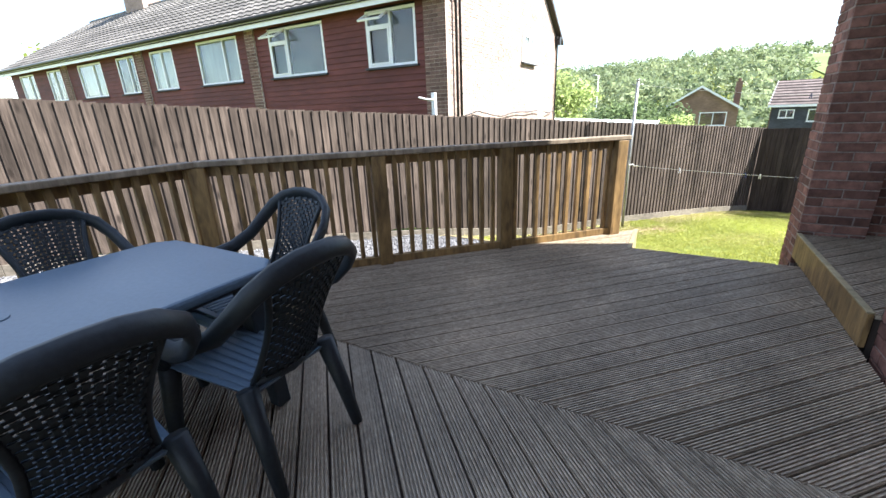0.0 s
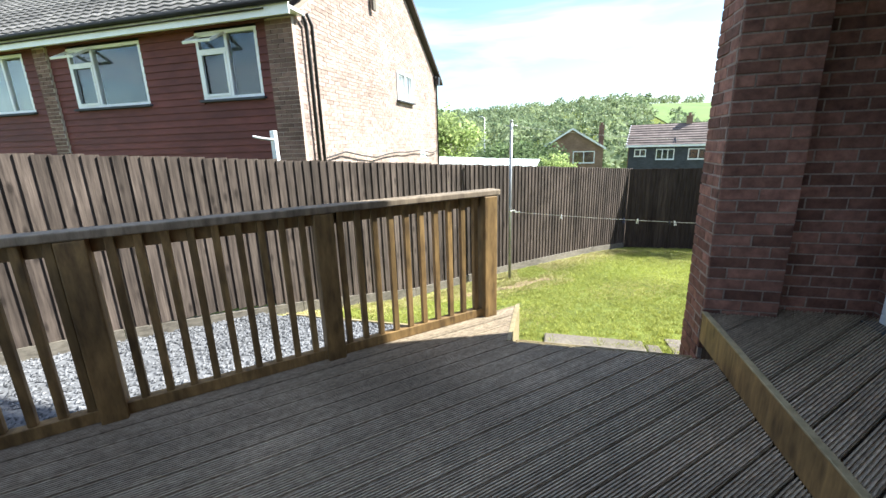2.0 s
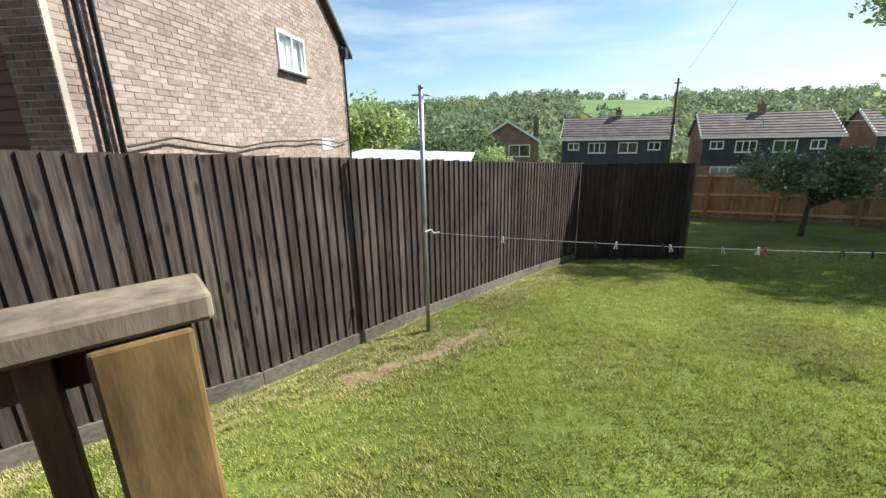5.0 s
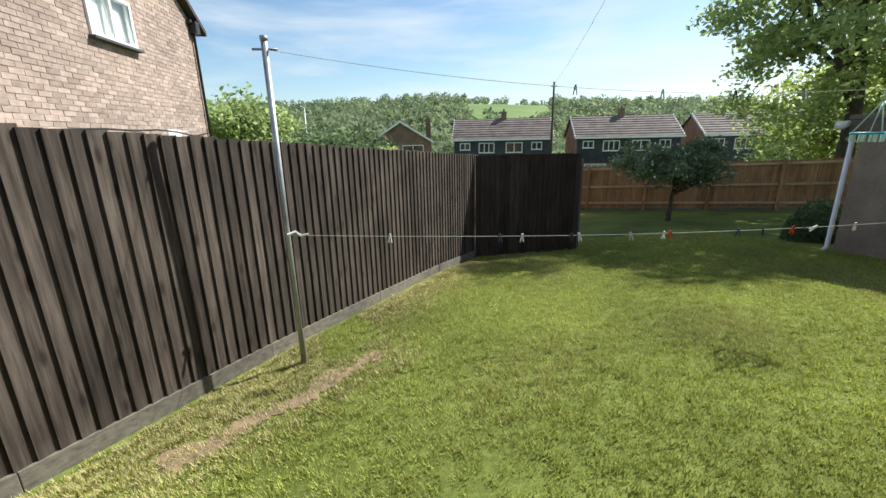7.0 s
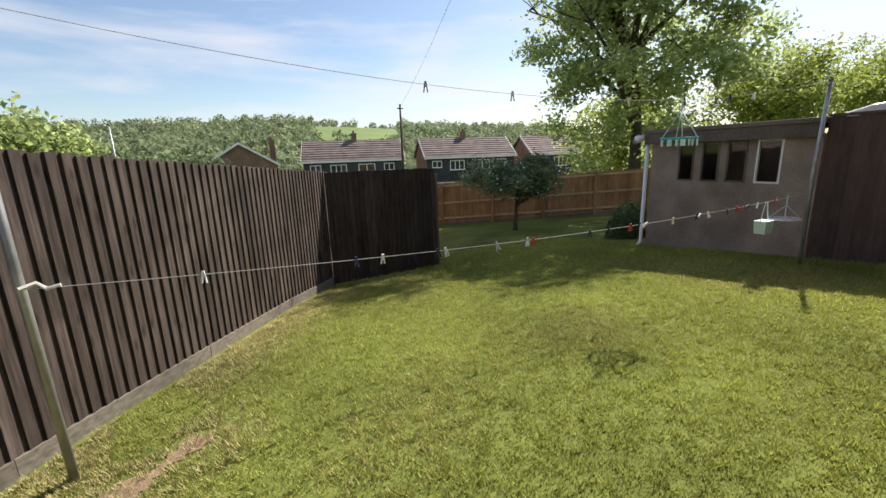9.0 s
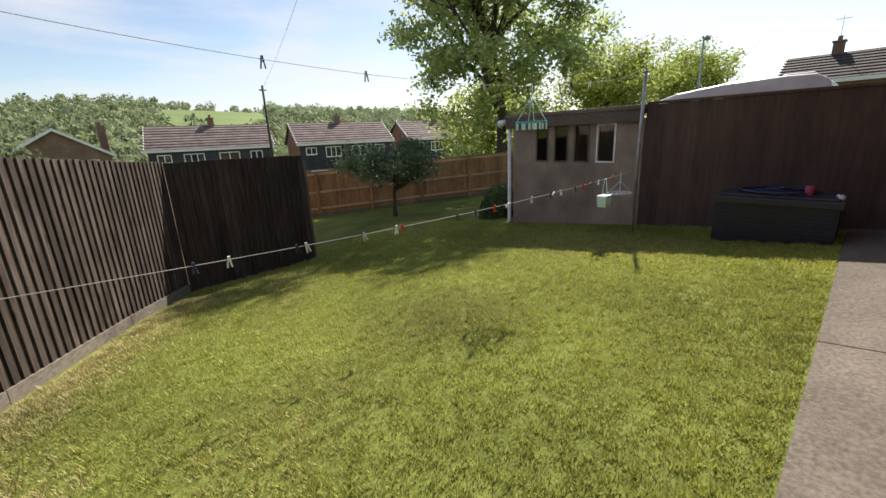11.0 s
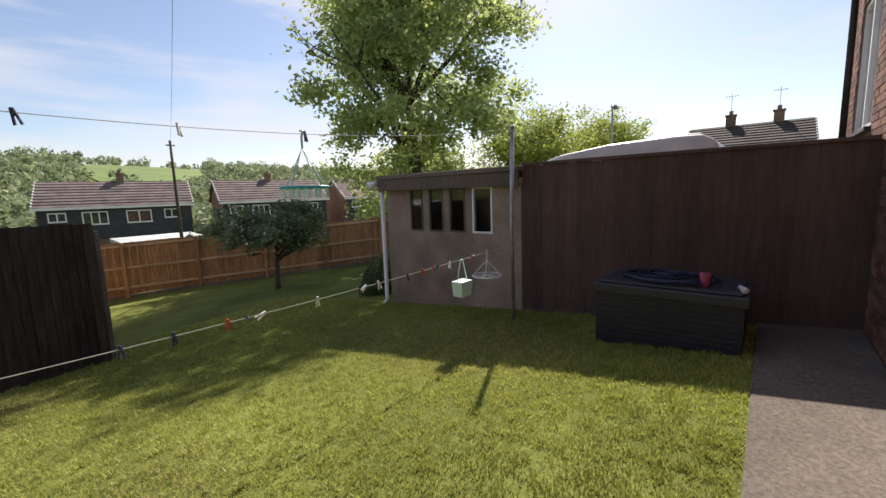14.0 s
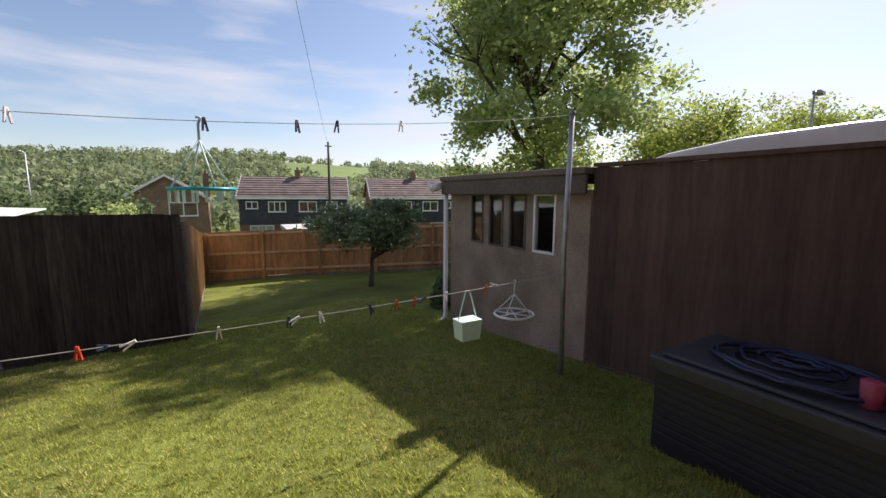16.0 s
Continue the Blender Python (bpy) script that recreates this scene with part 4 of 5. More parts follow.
PEGS = {"white": peg_mesh("p", M_WHITE), "red": peg_mesh("p", M_RED), "dark blue": peg_mesh("p", M_HOSE), "teal": peg_mesh("p", M_TEAL), "pale": peg_mesh("p", M_LINE)}
LOW = [(0.15, "white"), (1.1, "dark blue"), (1.3, "white"), (1.75, "dark blue"), (1.82, "white"), (2.3, "white"), (2.62, "white"), (2.68, "red"), (3.35, "dark blue"), (3.6, "dark blue"), (3.9, "red"), (4.02, "dark blue"),
       (4.13, "white"), (4.55, "pale"), (4.95, "dark blue"), (5.0, "white"), (5.15, "white"), (5.5, "dark blue"), (5.7, "red"), (5.85, "red"), (5.92, "dark blue"), (6.12, "white"), (6.5, "red"), (6.6, "pale")]
HIGH = [(1.7, "dark blue"), (2.45, "white"), (3.1, "dark blue"), (3.75, "white"), (4.55, "dark blue"), (5.05, "dark blue"), (5.3, "dark blue"), (5.75, "white")]
r = random.Random(8)
for row, upper in ((LOW, False), (HIGH, True)):
    for x, c in row:
        ob = new("peg", PEGS[c])
        tilt = r.choice([0, 0, 8, -12, 60, 100]) if not upper else r.choice([0, 5, -8])
        ob.matrix_basis = pose(x, line_y(x), line_z(x, upper), r.uniform(-15, 15), tilt, r.uniform(-50, 50))
        tagged(ob, c + " plastic clothes peg clipped to the washing line", "clothes peg", "pegs on the washing lines")


def airer(x, z_hook, z_rim, radius, mat, chain, label):
    root = thing("peg_airer", label, "peg airer", "peg airers")
    y = line_y(x)
    s = Shape()
    s.tube([(x + radius * math.cos(i * math.pi / 12), y + radius * math.sin(i * math.pi / 12), z_rim) for i in range(25)], 0.011, 6)
    for a in (0, 2.1, 4.2):
        s.tube([(x + radius * math.cos(a), y + radius * math.sin(a), z_rim), (x - radius * math.cos(a), y - radius * math.sin(a), z_rim)], 0.006, 5)
    s.make("ring", mat, root, True)
    s = Shape()
    for a in (0.4, 1.97, 3.54, 5.1):
        s.tube([(x + radius * math.cos(a), y + radius * math.sin(a), z_rim), (x, y, z_hook - 0.10)], 0.005, 5)
    s.tube([(x, y, z_hook - 0.12), (x, y, z_hook - 0.02), (x + 0.012, y, z_hook + 0.02), (x - 0.01, y, z_hook + 0.02)], 0.008, 6)
    s.make("hanger", chain, root, True)
    if mat is not M_TEAL:
        return
    s = Shape()
    for i in range(18):
        a = i * math.pi / 9
        q = radius * (0.98 if i % 2 else 0.6)
        px, py = x + q * math.cos(a), y + q * math.sin(a)
        s.box(px - 0.007, px + 0.007, py - 0.006, py + 0.006, z_rim - 0.075, z_rim - 0.008)
    tagged(s.make("clip", M_MINT, root), kind="stuff")


airer(4.52, line_z(4.52, True), 1.115, 0.165, M_TEAL, M_MINT, "round teal plastic peg airer hung from the upper line")
airer(6.80, line_z(6.80, False), 0.06, 0.17, M_WHITE, M_WHITE, "round white plastic peg airer hung from the lower line")
s = Shape()
bx, by = 6.32, line_y(6.32)
s.prism([(bx - 0.085, by - 0.06, -0.08), (bx + 0.085, by - 0.06, -0.08), (bx + 0.085, by + 0.06, -0.08), (bx - 0.085, by + 0.06, -0.08)],
        [(bx - 0.10, by - 0.07, 0.085), (bx + 0.10, by - 0.07, 0.085), (bx + 0.10, by + 0.07, 0.085), (bx - 0.10, by + 0.07, 0.085)])
s.tube([(bx - 0.09, by, 0.08), (bx - 0.02, by, line_z(bx, False)), (bx + 0.02, by, line_z(bx, False)), (bx + 0.09, by, 0.08)], 0.006, 5)
tagged(s.make("peg_basket", M_MINT, None, bevel=0.012), "pale mint plastic peg basket hanging from the washing line", "basket")

# ---- table and chairs ----
TX, TY = -1.93, 0.32
table = thing("garden_table", "blue-grey moulded plastic garden table with clipped corners", "table")
TZ = DECK + 0.72
hx, hy, c = 0.46, 0.82, 0.09
ring = [(TX - hx + c, TY - hy), (TX + hx - c, TY - hy), (TX + hx, TY - hy + c), (TX + hx, TY + hy - c), (TX + hx - c, TY + hy), (TX - hx + c, TY + hy), (TX - hx, TY + hy - c), (TX - hx, TY - hy + c)]
s = Shape()
s.slab(ring, TZ - 0.045, TZ)
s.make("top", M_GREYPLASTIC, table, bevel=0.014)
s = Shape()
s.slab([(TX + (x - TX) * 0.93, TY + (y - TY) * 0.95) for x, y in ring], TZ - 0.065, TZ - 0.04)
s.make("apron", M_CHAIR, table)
s = Shape()
s.tube([(TX + 0.0, TY, TZ - 0.002), (TX + 0.0, TY, TZ + 0.004)], 0.045, 16)
s.make("parasol_cap", M_GREYPLASTIC, table, bevel=0.002)
for dx in (-1, 1):
    for dy in (-1, 1):
        s = Shape()
        x, y = TX + dx * (hx - 0.11), TY + dy * (hy - 0.13)
        s.prism([(x + dx * 0.04 + a * 0.035, y + dy * 0.03 + b * 0.035, DECK) for a, b in ((-1, -1), (1, -1), (1, 1), (-1, 1))], [(x + a * 0.05, y + b * 0.05, TZ - 0.05) for a, b in ((-1, -1), (1, -1), (1, 1), (-1, 1))])
        s.make("leg", M_CHAIR, table, bevel=0.008)


def build_chair():
    """A moulded garden chair that faces local -y; its back stands at +y."""
    root = thing("garden_chair", "dark green moulded plastic garden armchair with a woven-pattern back", "chair", "chairs round the table")
    s = Shape()
    s.prism([(-0.22, -0.24, 0.40), (0.22, -0.24, 0.40), (0.18, 0.20, 0.385), (-0.18, 0.20, 0.385)], [(-0.235, -0.25, 0.425), (0.235, -0.25, 0.425), (0.19, 0.21, 0.405), (-0.19, 0.21, 0.405)])
    for i in range(11):
        x = -0.19 + i * 0.038
        s.prism([(x - 0.012, -0.22, 0.42), (x + 0.012, -0.22, 0.42), (x * 0.85 + 0.010, 0.19, 0.402), (x * 0.85 - 0.010, 0.19, 0.402)], [(x - 0.009, -0.22, 0.431), (x + 0.009, -0.22, 0.431), (x * 0.85 + 0.008, 0.19, 0.412), (x * 0.85 - 0.008, 0.19, 0.412)])
    s.tube([(-0.22, -0.255, 0.385), (0.22, -0.255, 0.385)], 0.035, 8, 0.7)
    # seat paler than the dark chair: light on it is put in its colour
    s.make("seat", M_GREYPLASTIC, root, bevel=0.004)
    for dx in (-1, 1):
        s = Shape()
        s.tube([(dx * 0.225, -0.225, 0.42), (dx * 0.245, -0.25, 0.2), (dx * 0.26, -0.27, 0.0)], [0.042, 0.034, 0.026], 8)
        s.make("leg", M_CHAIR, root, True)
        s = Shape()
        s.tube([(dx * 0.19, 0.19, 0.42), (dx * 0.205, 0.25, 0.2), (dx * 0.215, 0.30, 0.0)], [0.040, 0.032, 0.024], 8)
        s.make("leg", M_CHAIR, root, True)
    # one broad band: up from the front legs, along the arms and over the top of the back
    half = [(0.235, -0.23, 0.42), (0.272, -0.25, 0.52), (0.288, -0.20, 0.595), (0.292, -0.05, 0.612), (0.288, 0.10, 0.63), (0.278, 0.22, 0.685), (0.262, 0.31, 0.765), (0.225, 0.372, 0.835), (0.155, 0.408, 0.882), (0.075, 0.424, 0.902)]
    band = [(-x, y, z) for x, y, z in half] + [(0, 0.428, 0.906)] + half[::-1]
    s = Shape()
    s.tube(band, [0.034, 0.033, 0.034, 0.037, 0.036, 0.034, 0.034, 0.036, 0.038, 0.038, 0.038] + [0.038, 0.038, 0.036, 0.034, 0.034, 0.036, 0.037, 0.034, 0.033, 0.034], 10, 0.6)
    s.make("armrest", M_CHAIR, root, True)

    def back_at(u, v):
        """u from -1 to 1 across, v from 0 to 1 up the back."""
        half = 0.150 - 0.03 * math.sin(v * math.pi) + 0.03 * v * v
        return Vector((u * half, 0.20 + 0.215 * v - 0.03 * u * u, 0.41 + 0.475 * v - 0.02 * u * u * v))

    # woven panel: upright strips and cross strips with open holes between them
    s = Shape()
    nu, nv = 13, 26
    for i in range(nu):
        u0 = -0.95 + 1.9 * i / nu
        for j in range(nv):
            p = [back_at(u0 + 0.016, j / nv), back_at(u0 + 0.112, j / nv), back_at(u0 + 0.112, (j + 1) / nv), back_at(u0 + 0.016, (j + 1) / nv)]
            w = Vector((0, 0.006 if (i + j) % 2 else -0.004, 0))
            s.prism([q + w for q in p], [q + w + Vector((0, 0.007, 0)) for q in p])
    for j in range(nv):
        v0 = j / nv
        for i in range(nu):
            u0, u1 = -0.95 + 1.9 * i / nu, -0.95 + 1.9 * (i + 1) / nu
            p = [back_at(u0, v0 + 0.004), back_at(u1, v0 + 0.004), back_at(u1, v0 + 0.026), back_at(u0, v0 + 0.026)]
            s.prism([q + Vector((0, 0.001, 0)) for q in p], [q + Vector((0, 0.005, 0)) for q in p])
    s.make("backrest", M_CHAIR, root)
    s = Shape()
    for u in (-1, 1):
        s.tube([back_at(u, v / 10) for v in range(11)], 0.013, 8)
    s.tube([back_at(-1, 0.0), back_at(0, 0.0), back_at(1, 0.0)], 0.024, 8)
    s.make("back_frame", M_CHAIR, root, True)
    return root


chair = build_chair()
chair.matrix_basis = pose(-1.405, 0.884, DECK, 0, 0, -89)
copy_thing(chair, pose(-1.42, 0.27, DECK, 0, 0, -92))
copy_thing(chair, pose(-1.88, 1.24, DECK, 0, 0, -3))
copy_thing(chair, pose(-2.30, 0.70, DECK, 0, 0, 88))


# ---- trees ----
def tree(name, label, x, y, z0, height, spread, crown_low, mat, leaves, leaf, seed, trunk_r=0.2, forks=7, blossom=0, droop=0.0, category="tree", clumps=260, twigs=0.45, loose=0.095, rise=0.0):
    """A tapered trunk with limbs that fork three times; leaves sit in loose clumps round the twigs."""
    rnd = random.Random(seed)
    root = thing(name, label, category)
    wood, tips = Shape(), []

    def limb(p, d, length, r, depth):
        pts, q = [p], p
        for i in range(4):
            d = (d + Vector((rnd.uniform(-1, 1), rnd.uniform(-1, 1), rnd.uniform(-0.5, 0.8))) * 0.16).normalized()
            q = q + d * length / 4
            pts.append(q)
        wood.tube(pts, [r, r * 0.85, r * 0.7, r * 0.58, r * 0.45], 6 if depth < 2 else 4)
        if depth >= 1:
            tips.extend(pts[2:])
        if depth < 3:
            for i in range(forks if depth == 0 else rnd.choice((3, 4))):
                at = pts[rnd.choice((2, 3, 4))] if depth else pts[rnd.choice((2, 3, 3, 4, 4))]
                a = rnd.uniform(0, 6.283)
                out = Vector((math.cos(a), math.sin(a), rnd.uniform(0.15, 1.1) - droop + (rise if depth == 0 else 0)))
                limb(at, (out + d * 0.35).normalized(), length * rnd.uniform(0.5, 0.72), r * 0.48, depth + 1)

    limb(Vector((x, y, z0 - 0.1)), Vector((0.03, 0.02, 1)), height * 0.48, trunk_r, 0)
    mid = Vector((x, y, z0 + (crown_low + height) / 2))
    keep = []
    for p in tips:
        q = p - mid
        if (q.x / spread) ** 2 + (q.y / spread) ** 2 + (q.z / ((height - crown_low) / 2)) ** 2 < 1.0:
            keep.append(p)
    fill = []
    for i in range(clumps):
        a, b, rr = rnd.uniform(0, 6.283), rnd.uniform(-1, 1), rnd.uniform(0.4, 0.93)
        c = math.sqrt(1 - b * b)
        p = mid + Vector((spread * rr * c * math.cos(a), spread * rr * c * math.sin(a), (height - crown_low) / 2 * rr * b))
        fill.append(p)
    wood.make("trunk", M_BARK, root, True)
    s, f = Shape(), Shape()
    clump = spread * loose
    for i in range(leaves):
        p = rnd.choice(keep if keep and rnd.random() < twigs else fill) + Vector((rnd.gauss(0, clump), rnd.gauss(0, clump), rnd.gauss(0, clump * 0.7)))
        a, w = Vector((rnd.gauss(0, 1), rnd.gauss(0, 1), rnd.gauss(0, 0.7))).normalized(), Vector((rnd.gauss(0, 1), rnd.gauss(0, 1), rnd.gauss(0, 1)))
        w = (w - a * w.dot(a)).normalized()
        g = leaf * rnd.uniform(0.6, 1.3)
        s.quad(p - a * g * 0.6, p + w * g * 0.32, p + a * g * 0.6, p - w * g * 0.32)
        if i < blossom:
            p = p + Vector((0, 0, 0.04))
            h = 0.035
            f.quad(p - a * h, p + w * h, p + a * h, p - w * h)
    tagged(s.make("crown", mat, root), kind="stuff")
    if blossom:
        tagged(f.make("blossom", M_BLOSSOM, root), kind="stuff")
    return root


tree("tree", "tall broad spring tree in fresh green leaf behind the fence", 16.3, 17.6, ground_z(16.3, 17.6), 14.4, 5.5, 0.6, M_LEAF, 47000, 0.20, 5, 0.34, 10, clumps=95, twigs=0.45, loose=0.08, rise=0.5)
tree("apple_tree", "small round apple tree with dark leaves and white blossom", 8.45, 15.95, ground_z(8.45, 15.95), 2.42, 1.75, 1.1, M_LEAFAPPLE, 8000, 0.11, 6, 0.085, 7, 420, 0.35, clumps=46, twigs=0.35, loose=0.085)
tree("tree", "yellow-green tree beyond the shed", 25.0, 16.5, -1.0, 7.2, 3.6, 1.0, M_LEAFLIME, 20000, 0.16, 7, 0.18, 6)
tree("tree", "thin yellow-green tree behind the boarded screen", 31.0, 14.6, -0.5, 7.0, 3.0, 1.5, M_LEAFLIME, 12000, 0.16, 9, 0.15, 6)
tree("tree", "broad green tree at the neighbouring garden's edge", 22.0, 23.0, -2.2, 7.0, 4.0, 0.5, M_LEAFLIME, 16000, 0.18, 12, 0.2, 6)
tree("tree", "dark green garden tree beyond the terrace", -9.0, 34.0, -3.2, 8.0, 3.6, 1.2, M_LEAF, 7000, 0.28, 13, 0.2, 6)
tree("tree", "dark evergreen tree behind the garages", -2.2, 44.0, -4.2, 6.2, 4.0, 0.3, M_LEAFDARK, 9000, 0.3, 14, 0.2, 6)
tree("tree", "pinkish-brown small garden tree by the brick house", 0.0, 38.0, -3.6, 4.4, 1.8, 1.0, M_LEAF, 3500, 0.2, 15, 0.12, 6)
tree("tree", "dark evergreen hedge tree behind the dark fence", -3.5, 30.0, -2.8, 4.6, 3.0, 0.2, M_LEAFDARK, 8000, 0.22, 17, 0.15, 6)
tree("tree", "leafy green tree at the end of the terrace", -31.0, 13.0, 0.0, 6.0, 3.5, 1.0, M_LEAFLIME, 6000, 0.28, 16, 0.2, 6)
s, r = Shape(), random.Random(31)
for i in range(2600):
    a, rr = r.uniform(0, 6.283), r.random() ** 0.5
    x, y = 8.7 + 0.55 * rr * math.cos(a), 11.9 + 0.5 * rr * math.sin(a)
    z = ground_z(x, y) + r.random() * 0.85 * math.sqrt(max(0, 1 - rr * rr)) + 0.02
    g = r.uniform(0.03, 0.07)
    p, u, w = Vector((x, y, z)), Vector((r.gauss(0, 1), r.gauss(0, 1), r.gauss(0, 1))).normalized(), Vector((r.gauss(0, 1), r.gauss(0, 1), r.gauss(0, 1))).normalized()
    s.quad(p - u * g, p + w * g * 0.5, p + u * g, p - w * g * 0.5)
tagged(s.make("shrub", M_LEAFDARK), "low dark green shrub growing beside the shed", "shrub")

# far woods on the hill
rw = np.random.default_rng(11)
s = Shape()
count = 0
while count < 1500:
    y = 70 + 330 * rw.random() ** 0.75
    x = rw.uniform(-0.62, 0.95) * y + rw.uniform(-12, 12)
    if 150 < y < 320 and 0.19 * y < x < 0.40 * y and rw.random() > 0.012:
        continue
    if y > 285 and rw.random() > 0.45:
        continue
    z, h, w = ground_z(x, y), rw.uniform(4.0, 8.5), rw.uniform(2.2, 4.2)
    if y < 115:
        h *= 0.75
    count += 1
    for i in range(84):
        a, b, q = rw.uniform(0, 6.283), rw.uniform(-0.9, 1), rw.uniform(0.55, 1.0)
        c = math.sqrt(1 - b * b) * q
        p = Vector((x + w * c * math.cos(a), y + w * c * math.sin(a), z + h * 0.55 + h * 0.48 * b * q))
        g = rw.uniform(0.4, 0.95)
        u, v = Vector(rw.normal(size=3)).normalized(), Vector(rw.normal(size=3)).normalized()
        s.quad(p - u * g, p + v * g * 0.7, p + u * g, p - v * g * 0.7)
    s.tube([(x, y, z - 0.5), (x, y, z + h * 0.6)], [0.3, 0.15], 4)
tagged(s.make("woodland", M_WOODS), "spring woodland covering the far hillside, haze put into its pale leaf colour", "woodland", kind="stuff")
f = lattice_sheet("hill_field", [40 + 8 * i for i in range(10)], [165 + 8 * i for i in range(21)], lambda x, y: ground_z(x, y) + 0.3, M_FIELD)
tagged(f, "bright green pasture field on the hilltop", "field", kind="structure")


# ---- far houses ----
def semi(label, x, y, turn, w, d, base, eave, ridge, wall, lower, wins, group="far houses", chimneys=(0.5,), gable_front=False, tile=M_TILEBROWN):
    """A two-storey house; its front is local -y, x runs along it from 0 to w."""
    root = thing("house", label, "house", group)
    root.matrix_basis = pose(x, y, 0, 0, 0, turn)
    mid = (base + eave) / 2 - 0.1
    s = Shape()
    s.box(0, w, 0, d, base, eave)
    if gable_front:
        s.prism([(0, 0, eave), (w, 0, eave), (w / 2, 0, ridge)], [(0, d, eave), (w, d, eave), (w / 2, d, ridge)])
    else:
        s.prism([(0, 0, eave), (0, d, eave), (0, d / 2, ridge)], [(w, 0, eave), (w, d, eave), (w, d / 2, ridge)])
    s.make("wall", wall, root)
    if lower:
        s = Shape()
        s.box(0.1, w - 0.1, -0.12, -0.002, mid, eave - 0.02)
        s.make("hung_tiles", lower, root)
    s, t = Shape(), Shape()
    n = 9
    if gable_front:
        for sx in (-1, 1):
            for j in range(n):
                a, b = j / n, (j + 1.1) / n
                xa, xb = w / 2 + sx * (w / 2 + 0.3) * (1 - a), w / 2 + sx * (w / 2 + 0.3) * (1 - b)
                za, zb = eave - 0.15 + (ridge + 0.15 - eave) * a, eave - 0.15 + (ridge + 0.15 - eave) * b
                s.quad((xa, -0.3, za + 0.12), (xa, d + 0.3, za + 0.12), (xb, d + 0.3, zb + 0.08), (xb, -0.3, zb + 0.08))
                s.quad((xa, -0.3, za + 0.02), (xa, d + 0.3, za + 0.02), (xa, d + 0.3, za + 0.12), (xa, -0.3, za + 0.12))
            t.prism([(w / 2, -0.34, ridge - 0.08), (w / 2 + sx * (w / 2 + 0.3), -0.34, eave - 0.3), (w / 2 + sx * (w / 2 + 0.3), -0.34, eave - 0.05), (w / 2, -0.34, ridge + 0.15)],
                    [(w / 2, -0.28, ridge - 0.08), (w / 2 + sx * (w / 2 + 0.3), -0.28, eave - 0.3), (w / 2 + sx * (w / 2 + 0.3), -0.28, eave - 0.05), (w / 2, -0.28, ridge + 0.15)])
    else:
        for sy in (-1, 1):
            for j in range(n):
                a, b = j / n, (j + 1.1) / n
                ya, yb = d / 2 + sy * (d / 2 + 0.35) * (1 - a), d / 2 + sy * (d / 2 + 0.35) * (1 - b)
                za, zb = eave - 0.1 + (ridge + 0.1 - eave) * a, eave - 0.1 + (ridge + 0.1 - eave) * b
                s.quad((-0.25, ya, za + 0.14), (w + 0.25, ya, za + 0.14), (w + 0.25, yb, zb + 0.06), (-0.25, yb, zb + 0.06))
                s.quad((-0.25, ya, za), (w + 0.25, ya, za), (w + 0.25, ya, za + 0.14), (-0.25, ya, za + 0.14))
        t.box(-0.25, w + 0.25, -0.45, -0.33, eave - 0.22, eave + 0.0)
        for xx in (-0.25, w + 0.15):
            t.prism([(xx, -0.35, eave - 0.22), (xx, -0.35, eave - 0.0), (xx, d / 2, ridge + 0.1), (xx, d / 2, ridge - 0.15)], [(xx + 0.1, -0.35, eave - 0.22), (xx + 0.1, -0.35, eave), (xx + 0.1, d / 2, ridge + 0.1), (xx + 0.1, d / 2, ridge - 0.15)])
    s.make("roof", tile, root)
    t.make("bargeboard", M_UPVC, root)
    for u in chimneys:
        s = Shape()
        s.box(w * u - 0.3, w * u + 0.3, d / 2 - 0.3, d / 2 + 0.3, ridge - 0.8, ridge + 0.75)
        s.box(w * u - 0.36, w * u + 0.36, d / 2 - 0.36, d / 2 + 0.36, ridge + 0.75, ridge + 0.85)
        s.tube([(w * u, d / 2, ridge + 0.84), (w * u, d / 2, ridge + 1.15)], 0.13, 8)
        s.make("chimney", M_FARBRICK, root)
    for a, b, z0, z1, lights in wins:
        window(root, pose(a, -0.14 if lower else -0.03, z0), b - a, z1 - z0, [1] * lights, deep=0.04, bar=0.09, back=M_CURTAIN if b - a > 1.3 else M_ROOM)
    return root


def row_wins(z):
    return [(0.7, 1.9, z + 0.35, z + 1.15, 2), (2.9, 4.7, z, z + 1.15, 3), (6.0, 7.9, z, z + 1.15, 2), (8.9, 10.1, z + 0.3, z + 1.15, 2), (1.0, 3.4, z - 3.0, z - 1.4, 3), (7.0, 9.6, z - 3.0, z - 1.4, 3)]


ax, ay, at = 13.5, 52.0, -14.5
def along(u, v=0.0):
    c, q = math.cos(radians(at)), math.sin(radians(at))
    return ax + c * u - q * v, ay + q * u + c * v


semi("pair of brick houses with dark hung tiles and white windows", *along(-5.6), at, 11.2, 7, -4.7, 0.85, 3.1, M_FARBRICK, M_SLATEHUNG, row_wins(-0.75), chimneys=(0.52,))
semi("pair of brick houses with a brown tiled roof", *along(8.3), at, 11.2, 7, -4.7, 0.85, 3.1, M_FARBRICK, M_SLATEHUNG, row_wins(-0.75), chimneys=(0.5,))
semi("pair of far brick houses half hidden by the tree", *along(22.0), at, 11.2, 7, -4.7, 0.85, 3.1, M_FARBRICK, M_SLATEHUNG, row_wins(-0.75), chimneys=(0.5,))
semi("brown brick house with its gable to the garden", -1.6, 52.5, -2, 6.9, 9, -4.8, 0.75, 2.85, M_FARBRICK, None, [(0.9, 2.3, -0.9, 0.2, 2), (3.6, 6.0, -1.0, 0.35, 2), (0.9, 2.3, -3.6, -2.4, 2)], chimneys=(), gable_front=True)
s = Shape()
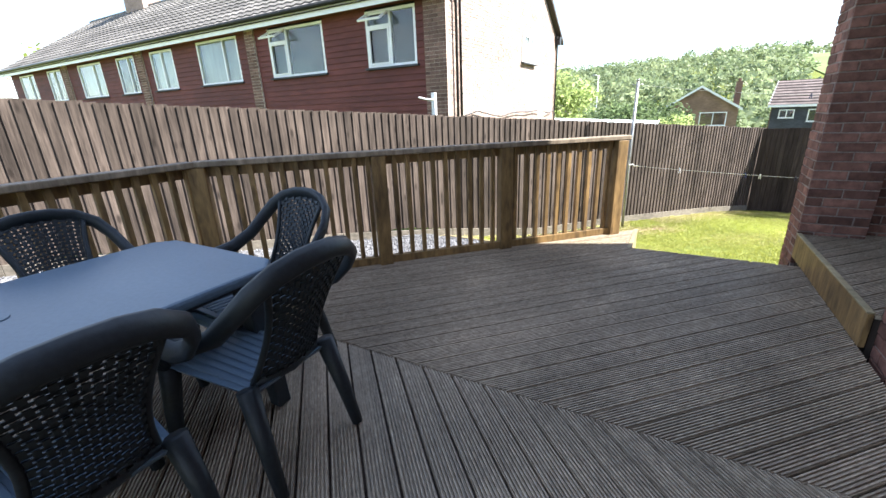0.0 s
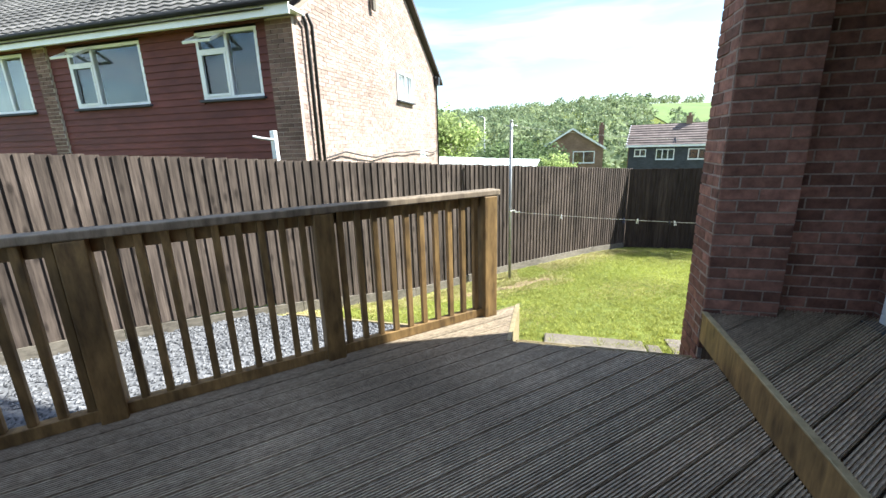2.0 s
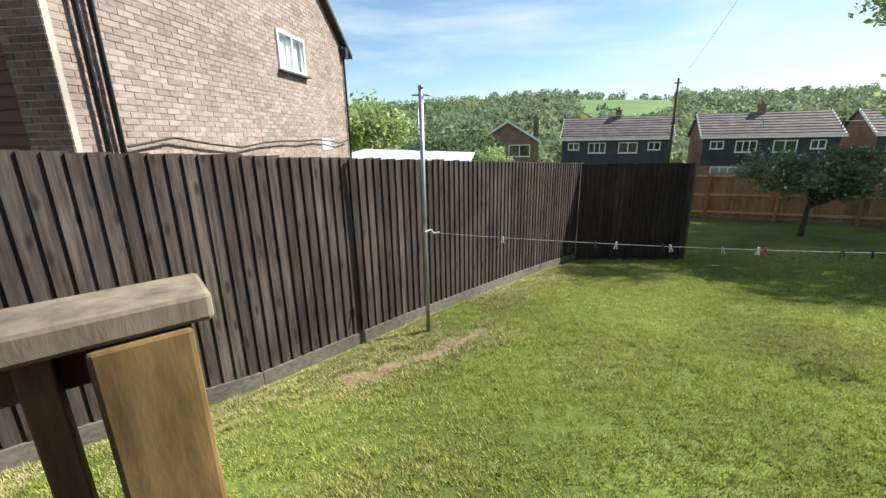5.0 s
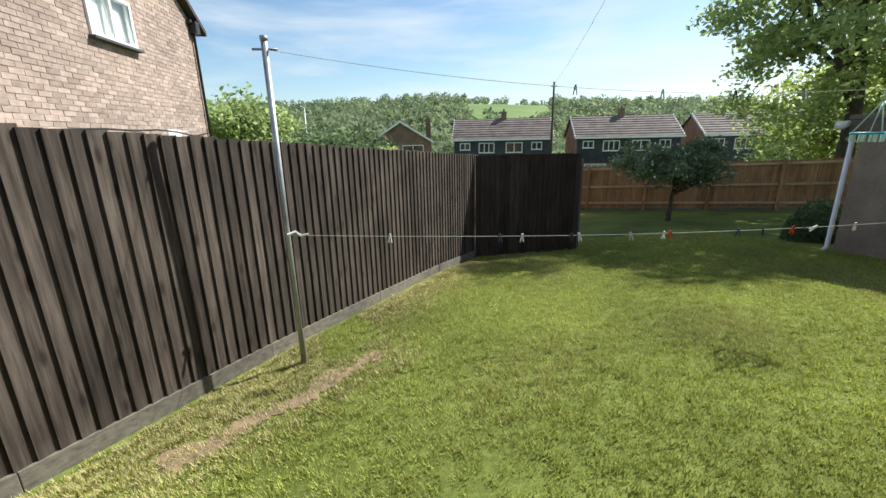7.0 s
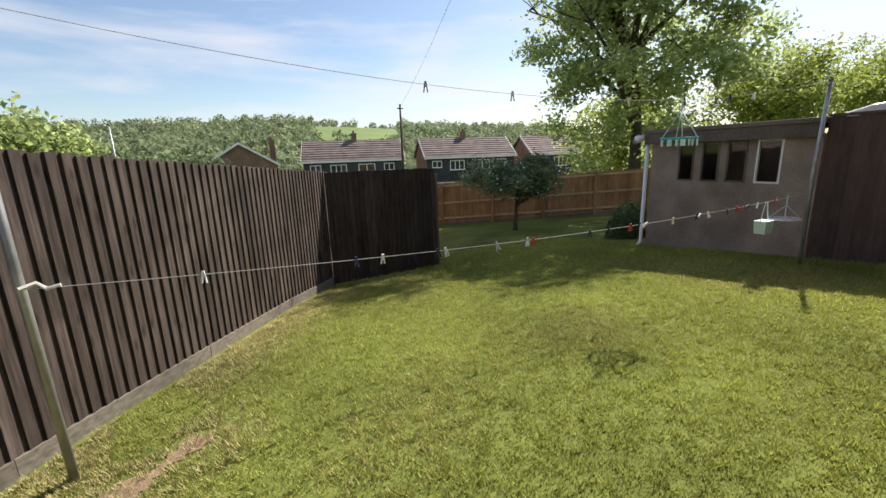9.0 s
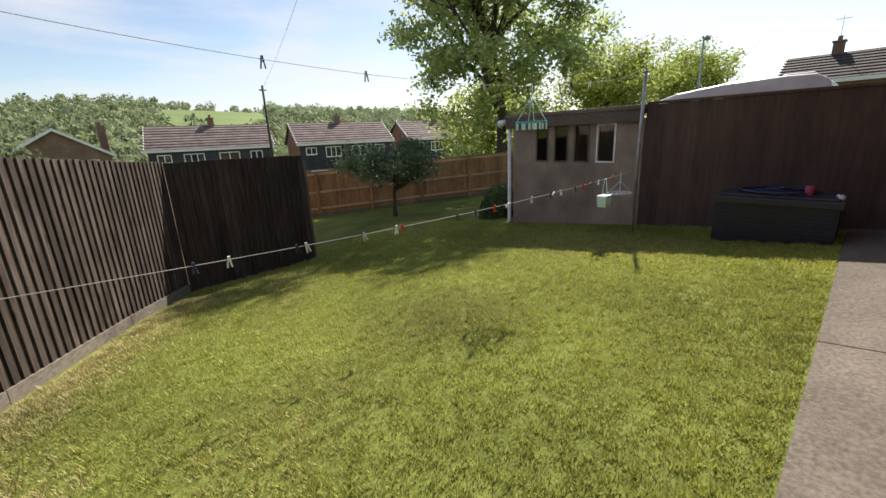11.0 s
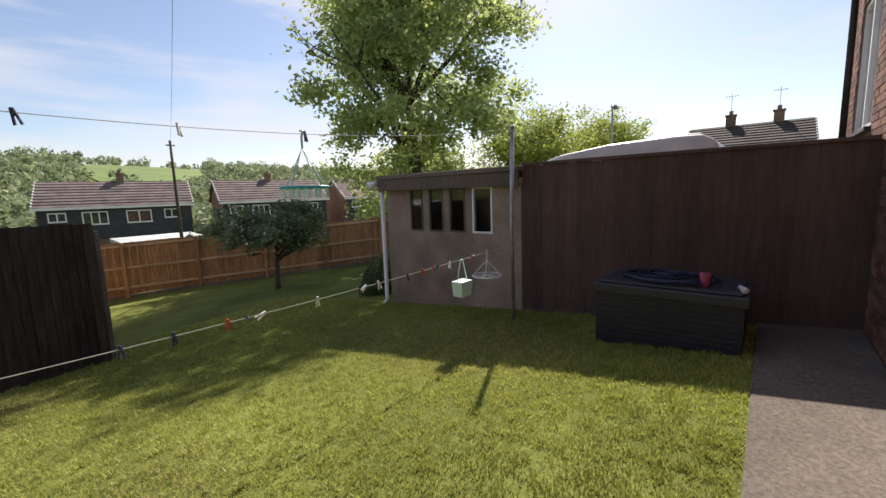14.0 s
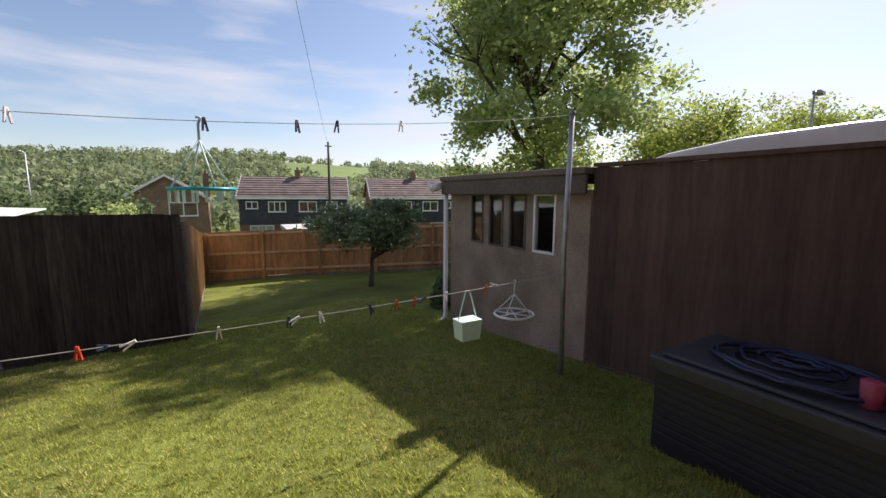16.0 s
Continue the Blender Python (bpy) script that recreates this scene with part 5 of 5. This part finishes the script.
s.box(5.0, 5.55, 55.0, 55.6, 0.5, 3.3)
s.tube([(5.27, 55.3, 3.3), (5.27, 55.3, 3.6)], 0.14, 8)
tagged(s.make("chimney_stack", M_FARBRICK), "brick chimney stack on the brown brick house", "chimney")
semi("small far house with a white gable", -19.0, 50.0, 10, 8, 6, -4.6, 0.2, 1.7, M_FARBRICK, None, [(1, 2.4, -1.2, -0.2, 2)], chimneys=())
semi("brick house with a dark tiled roof and two chimneys", 37.5, 10.6, -90, 7.0, 7, -1.0, 3.4, 5.2, M_FARBRICK, None, [(1.2, 2.6, 1.0, 2.2, 2), (4.4, 5.8, 1.0, 2.2, 2)], chimneys=(0.35, 0.75), tile=M_FASCIA)
for yy in (5.35, 8.15):
    s = Shape()
    s.tube([(41.0, yy, 6.1), (41.0, yy, 7.6)], 0.02, 5)
    for i in range(5):
        s.tube([(41.0 - 0.3, yy - 0.35 + i * 0.17, 7.4), (41.0 + 0.3, yy - 0.35 + i * 0.17, 7.4)], 0.012, 4)
    s.tube([(41.0, yy - 0.4, 7.4), (41.0, yy + 0.4, 7.4)], 0.015, 4)
    tagged(s.make("tv_aerial", M_STEEL), "thin metal television aerial on a far chimney", "aerial", "aerials")

gar = thing("garage_block", "low garages with a pale flat roof beyond the fence", "garage")
s = Shape()
s.slab([(-7.2, 21.0), (-1.2, 21.0), (-1.2, 28.0), (-7.2, 28.0)], -2.8, 0.35)
s.make("wall", M_CONCRETE, gar)
s = Shape()
s.prism([(-7.4, 20.8, 0.35), (-0.9, 20.8, 0.20), (-0.9, 28.2, 0.45), (-7.4, 28.2, 0.75)], [(-7.4, 20.8, 0.5), (-0.9, 20.8, 0.32), (-0.9, 28.2, 0.5), (-7.4, 28.2, 0.8)])
s.make("roof", M_FLATROOF, gar)
gar = thing("garage", "low garage with a pale flat roof below the far houses", "garage")
s = Shape()
s.box(10.5, 15.0, 36.5, 41.0, -4.6, -1.9)
s.make("wall", M_CONCRETE, gar)
s = Shape()
s.prism([(10.2, 36.2, -1.9), (15.3, 36.2, -1.9), (15.3, 41.3, -1.6), (10.2, 41.3, -1.6)], [(10.2, 36.2, -1.7), (15.3, 36.2, -1.7), (15.3, 41.3, -1.35), (10.2, 41.3, -1.35)])
s.make("roof", M_FLATROOF, gar)

# caravan behind the screen
van = thing("caravan", "white touring caravan parked behind the boarded screen", "caravan")
s = Shape()
prof = [(8.55, 0.2), (8.55, 1.25), (8.46, 1.44), (8.1, 1.55), (7.4, 1.64), (6.6, 1.67), (6.25, 1.66), (6.1, 1.58), (6.02, 1.35), (6.0, 0.2)]
s.prism([(8.9, y, z) for y, z in prof], [(11.1, y, z) for y, z in prof])
s.make("body", M_VAN, van, bevel=0.04)
s = Shape()
s.box(9.3, 9.9, 6.3, 6.7, 1.66, 1.72)
s.make("rooflight", M_WHITE, van, bevel=0.02)
s = Shape()
s.box(8.885, 8.899, 6.4, 7.8, 0.9, 1.3)
s.make("window", M_BLACK, van)
for yy in (6.7, 7.1):
    s = Shape()
    s.tube([(8.95, yy, 0.06), (9.15, yy, 0.06)], 0.3, 14)
    s.make("wheel", M_BLACK, van, True)

# poles and lamps
def tall_post(name, label, category, x, y, z0, z1, r, mat, arm=0.0):
    s = Shape()
    s.tube([(x, y, z0), (x, y, z1)], [r, r * 0.6], 8)
    if arm:
        s.tube([(x, y, z1 - 0.05), (x + arm * 0.6, y, z1 + 0.12), (x + arm, y, z1 + 0.1)], 0.05, 6)
        s.box(x + arm - 0.15, x + arm + 0.45, y - 0.12, y + 0.12, z1 + 0.02, z1 + 0.16)
    else:
        s.box(x - 0.25, x + 0.25, y - 0.04, y + 0.04, z1 - 0.35, z1 - 0.27)
    tagged(s.make(name, mat, None, True), label, category)


tall_post("telegraph_pole", "dark wooden telegraph pole by the far houses", "pole", 13.0, 36.3, -4.0, 5.0, 0.13, M_BARK)
tall_post("street_lamp", "grey steel street lamp above the far roofs", "street lamp", -10.0, 62.0, -5.0, 5.2, 0.1, M_STEEL, -0.7)
tall_post("street_lamp", "dark street lamp beyond the shed", "street lamp", 25.5, 12.2, -0.6, 5.1, 0.07, M_STEEL, 0.3)
tall_post("telegraph_pole", "thin pole among the far trees", "pole", -13.5, 52.0, -5.0, 3.6, 0.1, M_BARK)
s = Shape()
a, b = Vector((13.0, 36.3, 4.8)), Vector((3.0, 4.0, 7.2))
s.tube([a.lerp(b, i / 14) - Vector((0, 0, 2.0 * (i / 14) * (1 - i / 14))) for i in range(15)], 0.006, 5)
tagged(s.make("overhead_wire", M_BLACK), "thin black overhead telephone wire across the garden", "wire")

# ---- deck boards ----
decking(deck, FAR, 45, DECK)
decking(deck, NEAR, -45, DECK)
